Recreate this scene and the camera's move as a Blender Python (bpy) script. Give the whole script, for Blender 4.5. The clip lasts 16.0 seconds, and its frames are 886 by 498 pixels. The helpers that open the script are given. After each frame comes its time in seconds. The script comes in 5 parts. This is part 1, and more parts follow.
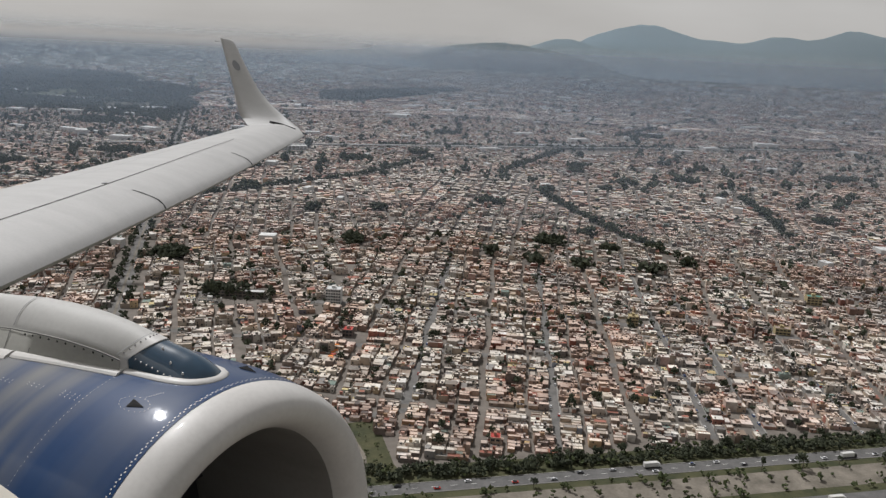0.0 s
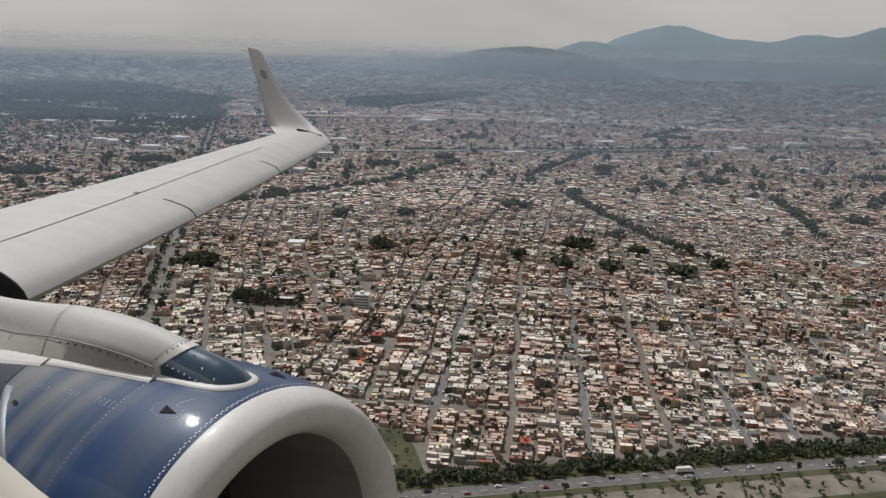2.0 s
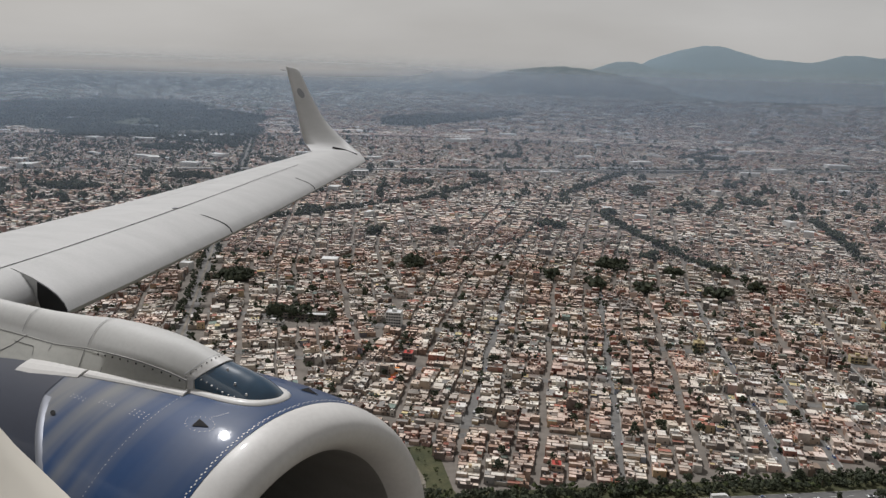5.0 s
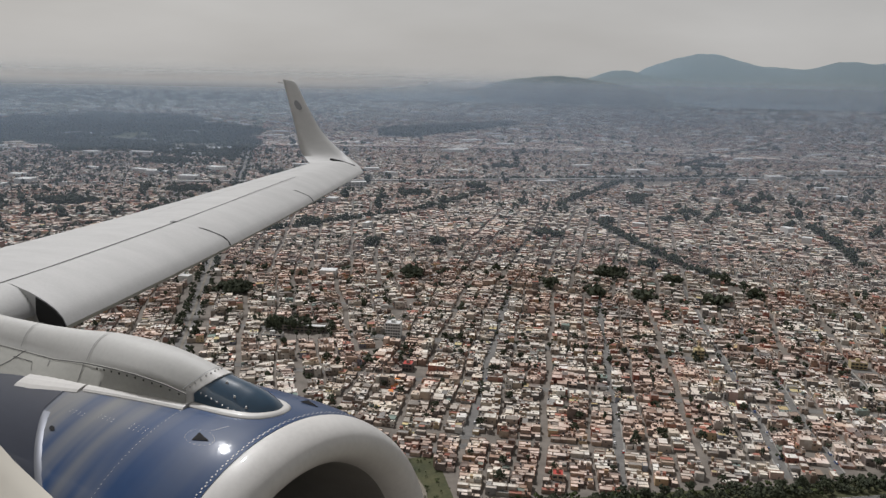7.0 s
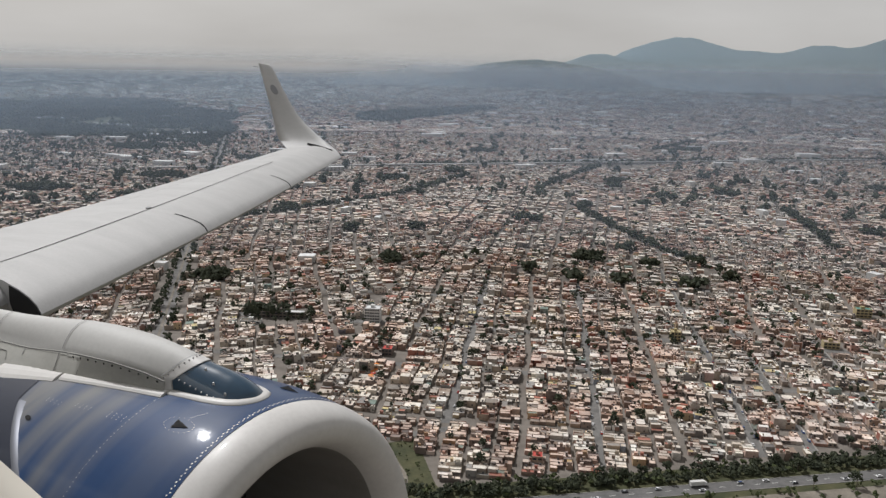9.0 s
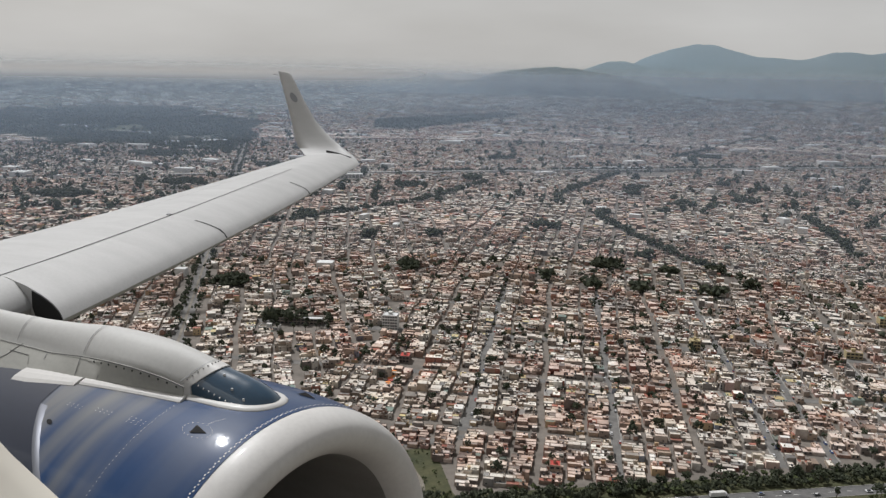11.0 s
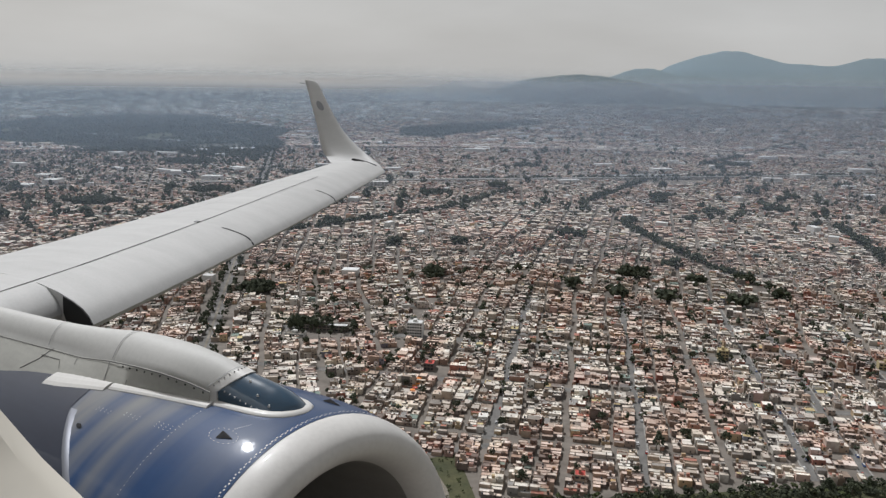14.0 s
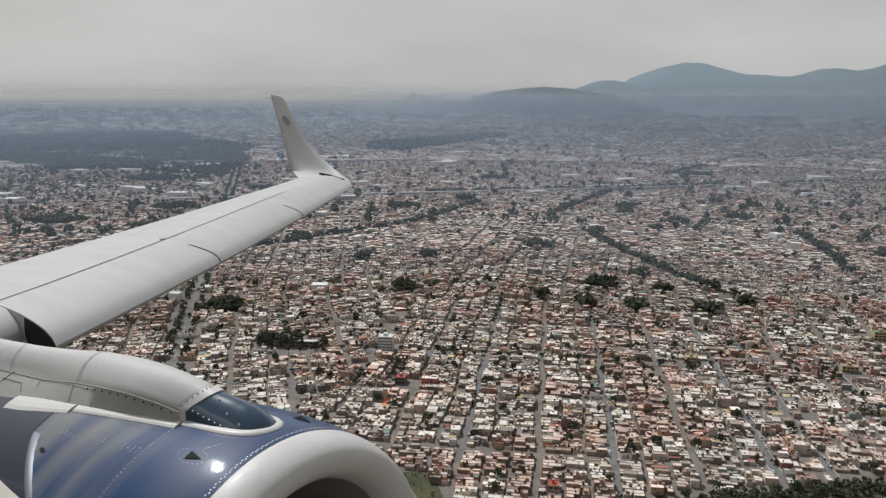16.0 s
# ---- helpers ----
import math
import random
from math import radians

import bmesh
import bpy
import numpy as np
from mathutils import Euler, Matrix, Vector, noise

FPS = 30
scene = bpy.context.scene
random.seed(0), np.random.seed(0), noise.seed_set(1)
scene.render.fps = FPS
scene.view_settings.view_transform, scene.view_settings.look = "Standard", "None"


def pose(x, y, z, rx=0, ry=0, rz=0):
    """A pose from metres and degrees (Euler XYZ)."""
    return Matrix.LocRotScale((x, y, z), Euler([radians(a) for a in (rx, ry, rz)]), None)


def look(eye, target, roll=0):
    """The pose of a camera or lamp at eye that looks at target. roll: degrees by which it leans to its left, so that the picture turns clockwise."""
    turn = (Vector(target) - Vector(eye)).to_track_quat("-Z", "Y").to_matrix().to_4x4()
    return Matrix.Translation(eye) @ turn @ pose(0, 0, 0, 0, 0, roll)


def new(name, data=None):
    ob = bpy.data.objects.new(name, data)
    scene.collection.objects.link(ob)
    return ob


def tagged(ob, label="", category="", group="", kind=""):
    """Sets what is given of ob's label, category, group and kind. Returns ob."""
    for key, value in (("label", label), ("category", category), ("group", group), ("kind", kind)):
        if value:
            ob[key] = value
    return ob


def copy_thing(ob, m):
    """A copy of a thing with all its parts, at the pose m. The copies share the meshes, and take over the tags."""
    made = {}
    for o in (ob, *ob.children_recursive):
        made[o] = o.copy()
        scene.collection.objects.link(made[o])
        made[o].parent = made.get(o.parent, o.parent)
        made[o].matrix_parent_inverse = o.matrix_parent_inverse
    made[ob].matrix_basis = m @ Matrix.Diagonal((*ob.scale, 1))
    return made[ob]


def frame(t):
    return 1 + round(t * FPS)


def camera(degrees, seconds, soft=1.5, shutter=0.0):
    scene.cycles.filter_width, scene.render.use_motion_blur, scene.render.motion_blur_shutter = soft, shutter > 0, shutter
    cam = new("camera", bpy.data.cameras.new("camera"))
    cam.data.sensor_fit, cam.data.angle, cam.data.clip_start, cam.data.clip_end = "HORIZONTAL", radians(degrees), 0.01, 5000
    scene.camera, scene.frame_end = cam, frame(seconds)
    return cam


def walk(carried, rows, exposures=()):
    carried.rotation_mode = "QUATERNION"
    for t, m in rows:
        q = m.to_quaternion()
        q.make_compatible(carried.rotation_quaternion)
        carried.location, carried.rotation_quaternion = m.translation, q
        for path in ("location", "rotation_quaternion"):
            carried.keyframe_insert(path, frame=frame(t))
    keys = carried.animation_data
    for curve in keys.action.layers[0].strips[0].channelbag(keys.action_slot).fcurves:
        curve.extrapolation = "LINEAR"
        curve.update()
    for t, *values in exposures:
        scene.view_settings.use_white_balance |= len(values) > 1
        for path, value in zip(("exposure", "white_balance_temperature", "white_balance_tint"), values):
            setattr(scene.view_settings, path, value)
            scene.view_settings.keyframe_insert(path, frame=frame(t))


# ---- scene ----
cam = camera(60.2, 16.0, 1.4)
PATH = [
    (0.0, pose(0.0000, -0.0000, 250.0000, 75.40, -2.77, -2.46)),
    (0.5, pose(-0.0000, -0.0000, 249.9999, 75.31, -2.40, -0.52)),
    (1.0, pose(-0.0000, -0.0001, 249.9999, 75.26, -2.06, -0.32)),
    (1.5, pose(-0.0000, -0.0001, 249.9999, 75.49, -2.11, -0.69)),
    (2.0, pose(-0.0000, -0.0001, 249.9999, 75.69, -1.63, -0.64)),
    (2.5, pose(0.0000, -0.0001, 249.9999, 76.11, -1.22, 0.36)),
    (3.0, pose(0.0000, -0.0000, 249.9999, 76.48, -1.00, 0.48)),
    (3.5, pose(-0.0000, -0.0000, 249.9999, 76.30, -0.95, 1.13)),
    (6.0, pose(-0.0000, 0.0000, 250.0000, 77.66, -2.04, 1.92)),
    (6.5, pose(-0.0000, -0.0000, 250.0000, 77.80, -1.74, 1.47)),
    (7.0, pose(-0.0000, 0.0000, 250.0000, 77.78, -1.18, 1.68)),
    (7.5, pose(-0.0000, 0.0000, 250.0000, 77.57, -0.78, 2.48)),
    (8.0, pose(-0.0000, 0.0000, 250.0000, 77.51, -1.41, 0.00)),
    (8.5, pose(-0.0000, 0.0001, 250.0001, 76.97, -0.60, 2.68)),
    (9.0, pose(-0.0000, -0.0000, 250.0000, 76.66, -1.12, 0.04)),
    (9.5, pose(-0.0000, 0.0000, 250.0000, 76.29, -0.82, 0.18)),
    (12.0, pose(0.0000, 0.0000, 250.0001, 77.86, -1.36, 1.86)),
    (12.5, pose(0.0000, 0.0000, 250.0000, 77.95, -1.24, 1.54)),
    (13.0, pose(0.0000, 0.0000, 250.0001, 77.90, -0.87, 1.94)),
    (13.5, pose(0.0000, 0.0001, 250.0001, 77.82, -0.81, 2.58)),
    (14.0, pose(0.0000, 0.0001, 250.0001, 77.72, -0.79, 3.25)),
    (14.5, pose(0.0000, 0.0001, 250.0001, 78.45, -1.39, 1.30)),
    (15.0, pose(0.0000, 0.0000, 250.0000, 78.54, -0.67, 3.45)),
    (15.5, pose(0.0000, 0.0000, 250.0000, 78.40, 0.27, 3.96)),
    (16.0, pose(-0.0000, -0.0000, 250.0000, 78.70, -0.23, 0.77)),
]
walk(cam, PATH, ((0.0, -0.17, 6400, 10), (6.5, -0.22, 6380, 10), (9.0, -0.08, 6380, 10), (12.0, -0.06, 6300, 9), (16.0, -0.06, 6260, 9)))

# ---- light ----
EYE = 250.0                       # height of the cabin window over the streets
SUN_AZ, SUN_EL = radians(-37.5), radians(52.5)
to_sun = Vector((math.sin(SUN_AZ) * math.cos(SUN_EL), math.cos(SUN_AZ) * math.cos(SUN_EL), math.sin(SUN_EL)))

world = bpy.data.worlds.new("sky")
scene.world = world
world.use_nodes = True
wn, wl = world.node_tree.nodes, world.node_tree.links
wn.clear()
sky = wn.new("ShaderNodeTexSky")
sky.sky_type, sky.sun_disc = "NISHITA", False
sky.sun_elevation, sky.sun_rotation = SUN_EL, SUN_AZ
sky.air_density, sky.dust_density, sky.ozone_density = 1.0, 6.0, 1.0
sky_bg = wn.new("ShaderNodeBackground")
sky_bg.inputs[1].default_value = 0.05
wl.new(sky.outputs[0], sky_bg.inputs[0])
cloud_noise = wn.new("ShaderNodeTexNoise")
cloud_noise.inputs["Scale"].default_value = 2.2
cloud_noise.inputs["Detail"].default_value = 5
cloud_map = wn.new("ShaderNodeMapping")
cloud_map.inputs["Scale"].default_value = (1, 1, 4)
cloud_co = wn.new("ShaderNodeTexCoord")
wl.new(cloud_co.outputs["Generated"], cloud_map.inputs[0])
wl.new(cloud_map.outputs[0], cloud_noise.inputs[0])
cloud_ramp = wn.new("ShaderNodeValToRGB")
cloud_ramp.color_ramp.elements[0].position, cloud_ramp.color_ramp.elements[0].color = 0.35, (0.47, 0.456, 0.438, 1)
cloud_ramp.color_ramp.elements[1].position, cloud_ramp.color_ramp.elements[1].color = 0.75, (0.585, 0.572, 0.555, 1)
wl.new(cloud_noise.outputs[0], cloud_ramp.inputs[0])
cloud_bg = wn.new("ShaderNodeBackground")
wl.new(cloud_ramp.outputs[0], cloud_bg.inputs[0])
low_sky = wn.new("ShaderNodeSeparateXYZ")
wl.new(cloud_co.outputs["Generated"], low_sky.inputs[0])
sky_fall = wn.new("ShaderNodeMapRange")          # hazy sky: brightest low down, dimmer overhead
sky_fall.inputs["From Min"].default_value, sky_fall.inputs["From Max"].default_value = 0.05, 0.75
sky_fall.inputs["To Min"].default_value, sky_fall.inputs["To Max"].default_value = 1.36, 0.7
wl.new(low_sky.outputs[2], sky_fall.inputs["Value"])
wl.new(sky_fall.outputs[0], cloud_bg.inputs[1])
sky_mix = wn.new("ShaderNodeMixShader")
sky_mix.inputs[0].default_value = 0.75
wl.new(sky_bg.outputs[0], sky_mix.inputs[1])
wl.new(cloud_bg.outputs[0], sky_mix.inputs[2])
sky_out = wn.new("ShaderNodeOutputWorld")
wl.new(sky_mix.outputs[0], sky_out.inputs[0])

sun = new("sun", bpy.data.lights.new("sun", "SUN"))
sun.data.energy, sun.data.angle, sun.data.color = 3.55, radians(1.0), (1.0, 0.985, 0.98)
sun.matrix_world = look((0, 0, 600), Vector((0, 0, 600)) - to_sun)
scene.view_settings.exposure = 0.0


# ---- materials ----
def material(name, color, rough=0.7, metal=0.0, coat=0.0):
    m = bpy.data.materials.new(name)
    m.use_nodes = True
    b = m.node_tree.nodes["Principled BSDF"]
    b.inputs["Base Color"].default_value = (*color, 1)
    b.inputs["Roughness"].default_value = rough
    b.inputs["Metallic"].default_value = metal
    b.inputs["Coat Weight"].default_value = coat
    b.inputs["Coat Roughness"].default_value = 0.05
    return m


def node(m, kind, **sockets):
    n = m.node_tree.nodes.new(kind)
    for key, value in sockets.items():
        n.inputs[key].default_value = value
    return n


def link(m, a, b):
    m.node_tree.links.new(a, b)


def ramp(m, source, stops, step=False):
    r = m.node_tree.nodes.new("ShaderNodeValToRGB")
    e = r.color_ramp.elements
    while len(e) < len(stops):
        e.new(0.5)
    for el, (p, c) in zip(e, stops):
        el.position, el.color = p, (*c, 1)
    if step:
        r.color_ramp.interpolation = "CONSTANT"
    link(m, source, r.inputs[0])
    return r.outputs[0]


def mixed(m, kind, fac, a, b):
    n = m.node_tree.nodes.new("ShaderNodeMix")
    n.data_type, n.blend_type = "RGBA", kind
    for socket, value in ((n.inputs[0], fac), (n.inputs[6], a), (n.inputs[7], b)):
        if isinstance(value, bpy.types.NodeSocket):
            link(m, value, socket)
        elif isinstance(value, tuple):
            socket.default_value = (*value, 1)
        else:
            socket.default_value = value
    return n.outputs[2]


def noise_of(m, scale, detail=4.0, rough=0.6, coords=None):
    n = node(m, "ShaderNodeTexNoise", Scale=scale, Detail=detail, Roughness=rough)
    if coords is not None:
        link(m, coords, n.inputs["Vector"])
    return n.outputs[0]


def place_of(m):
    return node(m, "ShaderNodeNewGeometry").outputs["Position"]


def relief(m, height, strength, distance):
    b = node(m, "ShaderNodeBump", Strength=strength, Distance=distance)
    link(m, height, b.inputs["Height"])
    link(m, b.outputs[0], m.node_tree.nodes["Principled BSDF"].inputs["Normal"])


def colour_in(m, socket):
    link(m, socket, m.node_tree.nodes["Principled BSDF"].inputs["Base Color"])


def painted(name, color, rough, coat=0.0, dirt=0.12, scale=1.5, spec=0.3, coat_rough=0.06, coat_ior=1.5):
    """Aircraft paint with faint streaks and grime."""
    m = material(name, color, rough, 0.0, coat)
    co = node(m, "ShaderNodeTexCoord").outputs["Object"]
    mp = node(m, "ShaderNodeMapping", Scale=(0.25, 1.2, 1.2))
    link(m, co, mp.inputs[0])
    broad = noise_of(m, scale, 5, 0.65, mp.outputs[0])
    fine = noise_of(m, 38, 3, 0.6, co)
    dark = tuple(c * (1 - 2.2 * dirt) for c in color)
    tone = ramp(m, broad, [(0.35, dark), (0.62, color)])
    colour_in(m, mixed(m, "MULTIPLY", 0.5, tone, ramp(m, fine, [(0.3, (0.88, 0.88, 0.88)), (0.6, (1, 1, 1))])))
    r = ramp(m, broad, [(0.3, (rough + 0.15,) * 3), (0.7, (rough,) * 3)])
    link(m, r, m.node_tree.nodes["Principled BSDF"].inputs["Roughness"])
    m.node_tree.nodes["Principled BSDF"].inputs["Specular IOR Level"].default_value = spec
    m.node_tree.nodes["Principled BSDF"].inputs["Coat Roughness"].default_value = coat_rough
    m.node_tree.nodes["Principled BSDF"].inputs["Coat IOR"].default_value = coat_ior
    return m


WING_PAINT = painted("wing_paint", (0.45, 0.447, 0.437), 0.50, 0.0, 0.035, 2.6)
PYLON_PAINT = painted("pylon_paint", (0.50, 0.495, 0.475), 0.5, 0.0, 0.06)
PANEL_PAINT = painted("panel_paint", (0.43, 0.425, 0.39), 0.55, 0.0, 0.16, 2.2)
LIP_PAINT = painted("lip_paint", (0.60, 0.585, 0.56), 0.36, 0.15, 0.05)
BLUE_PAINT = painted("blue_paint", (0.011, 0.044, 0.128), 0.38, 0.4, 0.05, 1.5, 0.16, 0.09, 1.5)
CAP_PAINT = painted("cap_paint", (0.010, 0.046, 0.088), 0.30, 1.0, 0.05, 1.5, 0.2, 0.03, 1.75)
DARK_REFLECTION_PAINT = painted("dark_reflection_paint", (0.014, 0.020, 0.040), 0.4, 0.45, 0.10, 1.5, 0.2)
DUCT_PAINT = painted("duct_paint", (0.26, 0.25, 0.235), 0.5, 0.0, 0.1)
DARK = material("dark_gap", (0.008, 0.008, 0.009), 0.95)
BARE_METAL = material("bare_metal", (0.22, 0.23, 0.26), 0.46, 0.7)
RIVET = material("rivet_metal", (0.50, 0.50, 0.50), 0.5, 0.5)
FAN_METAL = material("fan_metal", (0.10, 0.10, 0.11), 0.4, 0.8)
SKIN_PAINT = painted("fuselage_paint", (0.80, 0.80, 0.78), 0.6, 0.0, 0.04)
CABIN_PLASTIC = painted("cabin_plastic", (0.62, 0.58, 0.50), 0.6, 0.0, 0.05)
MARK_PAINT = material("mark_paint", (0.22, 0.22, 0.22), 0.5)
EMBLEM_PAINT = material("emblem_paint", (0.20, 0.205, 0.215), 0.5)

# grey streaks mixed into the blue paint imitate soft reflections on the cowling
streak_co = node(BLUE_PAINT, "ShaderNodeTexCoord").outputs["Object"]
reflection_map = node(BLUE_PAINT, "ShaderNodeMapping", Scale=(2.4, 0.3, 0.3))
link(BLUE_PAINT, streak_co, reflection_map.inputs[0])
streaks = ramp(BLUE_PAINT, noise_of(BLUE_PAINT, 2.0, 2, 0.5, reflection_map.outputs[0]), [(0.40, (0, 0, 0)), (0.60, (0.85, 0.85, 0.85))])
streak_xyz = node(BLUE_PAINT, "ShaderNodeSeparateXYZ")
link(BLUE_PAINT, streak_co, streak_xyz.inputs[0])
aft = node(BLUE_PAINT, "ShaderNodeMapRange")         # painted reflections stronger towards the back of the cowling
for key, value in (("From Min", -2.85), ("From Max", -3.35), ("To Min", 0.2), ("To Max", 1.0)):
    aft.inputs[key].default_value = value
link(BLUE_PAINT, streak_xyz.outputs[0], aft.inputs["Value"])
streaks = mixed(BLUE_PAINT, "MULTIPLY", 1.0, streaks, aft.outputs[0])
blue_bsdf = BLUE_PAINT.node_tree.nodes["Principled BSDF"]
peel = node(BLUE_PAINT, "ShaderNodeBump", Strength=0.35, Distance=0.004)
link(BLUE_PAINT, noise_of(BLUE_PAINT, 9, 3, 0.55, streak_co), peel.inputs["Height"])
link(BLUE_PAINT, peel.outputs[0], blue_bsdf.inputs["Coat Normal"])
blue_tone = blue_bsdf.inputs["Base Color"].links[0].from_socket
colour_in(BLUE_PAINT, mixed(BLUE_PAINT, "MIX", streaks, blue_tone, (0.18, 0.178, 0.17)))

WALL_COLOURS = [(0.0, (0.34, 0.28, 0.23)), (0.13, (0.46, 0.40, 0.33)), (0.27, (0.21, 0.19, 0.175)), (0.38, (0.54, 0.50, 0.44)),
                (0.49, (0.40, 0.24, 0.18)), (0.57, (0.42, 0.34, 0.26)), (0.68, (0.29, 0.275, 0.26)), (0.80, (0.52, 0.39, 0.23)),
                (0.84, (0.36, 0.15, 0.11)), (0.875, (0.56, 0.40, 0.35)), (0.915, (0.66, 0.63, 0.58)), (0.978, (0.24, 0.30, 0.28)), (0.992, (0.26, 0.30, 0.38))]
ROOF_COLOURS = [(0.0, (0.26, 0.235, 0.21)), (0.08, (0.58, 0.51, 0.44)), (0.22, (0.42, 0.33, 0.26)), (0.30, (0.72, 0.665, 0.59)),
                (0.50, (0.30, 0.285, 0.27)), (0.57, (0.69, 0.65, 0.585)), (0.79, (0.42, 0.17, 0.12)), (0.83, (0.84, 0.82, 0.77)),
                (0.945, (0.2, 0.195, 0.19)), (0.975, (0.20, 0.28, 0.25)), (0.988, (0.55, 0.46, 0.22))]


def duller(c):
    """Dust and age take a little of the colour away."""
    g = 0.3 * c[0] + 0.59 * c[1] + 0.11 * c[2]
    return tuple(k * (0.86 * a + 0.14 * g) for a, k in zip(c, (1.0, 1.0, 1.0)))


def masonry(name, colours, by_object):
    colours = [(p, duller(c)) for p, c in colours]
    m = material(name, (0.5, 0.45, 0.4), 0.88)
    if by_object:
        pick = node(m, "ShaderNodeObjectInfo").outputs["Random"]
    else:
        pick = node(m, "ShaderNodeNewGeometry").outputs["Random Per Island"]
    base = ramp(m, pick, colours, True)
    co = place_of(m)
    stain = ramp(m, noise_of(m, 0.45, 6, 0.7, co), [(0.34, (0.70, 0.68, 0.66)), (0.55, (1, 1, 1))])
    grain = ramp(m, noise_of(m, 3.5, 3, 0.6, co), [(0.3, (0.78, 0.78, 0.78)), (0.7, (1.0, 1.0, 1.0))])
    # neighbourhoods differ: raw grey block, red brick and dust, or fresh pale plaster
    quarter = noise_of(m, 0.0045, 4, 0.62, co)
    mood = ramp(m, quarter, [(0.35, (0.64, 0.63, 0.64)), (0.435, (0.96, 0.74, 0.66)), (0.49, (1, 0.97, 0.93)), (0.545, (1, 1, 1)), (0.60, (0.98, 0.75, 0.67)), (0.69, (0.56, 0.56, 0.57))])
    base = mixed(m, "MULTIPLY", 0.85, base, mood)
    row = noise_of(m, 0.035, 3, 0.6, co)                # neighbours are often built alike
    base = mixed(m, "MULTIPLY", 1.0, base, ramp(m, row, [(0.36, (0.68, 0.64, 0.62)), (0.50, (1.0, 1.0, 1.0)), (0.64, (1.18, 1.16, 1.10))]))
    colour_in(m, mixed(m, "MULTIPLY", 0.8, mixed(m, "MULTIPLY", 0.8, base, stain), grain))
    return m


WALL = masonry("plaster_walls", WALL_COLOURS, False)
ROOF = masonry("flat_roofs", ROOF_COLOURS, False)
WALL_ONE = masonry("plaster_wall", WALL_COLOURS, True)
ROOF_ONE = masonry("flat_roof", ROOF_COLOURS, True)
GLASS_DARK = material("window_dark", (0.03, 0.035, 0.04), 0.15)
TANK = material("tank_plastic", (0.05, 0.05, 0.055), 0.5)


def plain(name, a, b, scale, rough=0.9, bump=0.0):
    m = material(name, a, rough)
    co = place_of(m)
    n = noise_of(m, scale, 6, 0.65, co)
    fine = noise_of(m, scale * 9, 4, 0.6, co)
    tone = ramp(m, n, [(0.35, a), (0.65, b)])
    colour_in(m, mixed(m, "MULTIPLY", 0.55, tone, ramp(m, fine, [(0.3, (0.6, 0.6, 0.6)), (0.65, (1, 1, 1))])))
    if bump:
        relief(m, fine, 0.6, bump)
    return m


ASPHALT = plain("asphalt", (0.10, 0.098, 0.095), (0.16, 0.155, 0.15), 0.12)
STREET = plain("street_concrete", (0.12, 0.115, 0.108), (0.20, 0.192, 0.18), 0.10)
PAVING = plain("pavement_concrete", (0.24, 0.23, 0.215), (0.34, 0.325, 0.30), 0.3)
YARD = plain("yard_ground", (0.12, 0.105, 0.09), (0.22, 0.19, 0.16), 0.05)
GRASS = plain("rough_grass", (0.034, 0.042, 0.016), (0.085, 0.082, 0.036), 0.05, 0.95, 0.3)
EARTH = plain("bare_earth", (0.13, 0.115, 0.09), (0.25, 0.22, 0.18), 0.06)
SCRUB = plain("scrub_leaves", (0.035, 0.052, 0.016), (0.085, 0.10, 0.035), 0.2)
LEAVES = plain("tree_leaves", (0.026, 0.034, 0.019), (0.060, 0.070, 0.036), 0.15)
BARK = plain("bark", (0.08, 0.06, 0.045), (0.14, 0.11, 0.085), 1.5)
WHITE_ROOF = plain("white_sheet_roof", (0.55, 0.55, 0.54), (0.86, 0.86, 0.84), 0.02)
WHITE_WALL = plain("white_render", (0.58, 0.57, 0.55), (0.70, 0.69, 0.66), 0.2)
YELLOW_WALL = plain("yellow_render", (0.40, 0.32, 0.17), (0.48, 0.40, 0.23), 0.3)
RED_SHEET = plain("red_sheet", (0.42, 0.06, 0.05), (0.55, 0.09, 0.07), 0.3)
GREEN_SHEET = plain("teal_sheet", (0.08, 0.22, 0.19), (0.12, 0.28, 0.24), 0.3)
ORANGE_CLOTH = plain("awning_cloth", (0.70, 0.20, 0.06), (0.80, 0.30, 0.06), 0.4)
CAR_PAINT = material("car_paint", (0.5, 0.5, 0.5), 0.25, 0.0, 0.6)
colour_in(CAR_PAINT, ramp(CAR_PAINT, node(CAR_PAINT, "ShaderNodeObjectInfo").outputs["Random"],
          [(0, (0.75, 0.75, 0.75)), (0.35, (0.30, 0.31, 0.32)), (0.55, (0.04, 0.04, 0.045)), (0.72, (0.40, 0.04, 0.03)), (0.85, (0.06, 0.10, 0.25)), (0.93, (0.6, 0.55, 0.42))], True))
RUBBER = material("rubber", (0.03, 0.03, 0.03), 0.8)
ROAD_PAINT = material("road_paint", (0.7, 0.7, 0.66), 0.7)


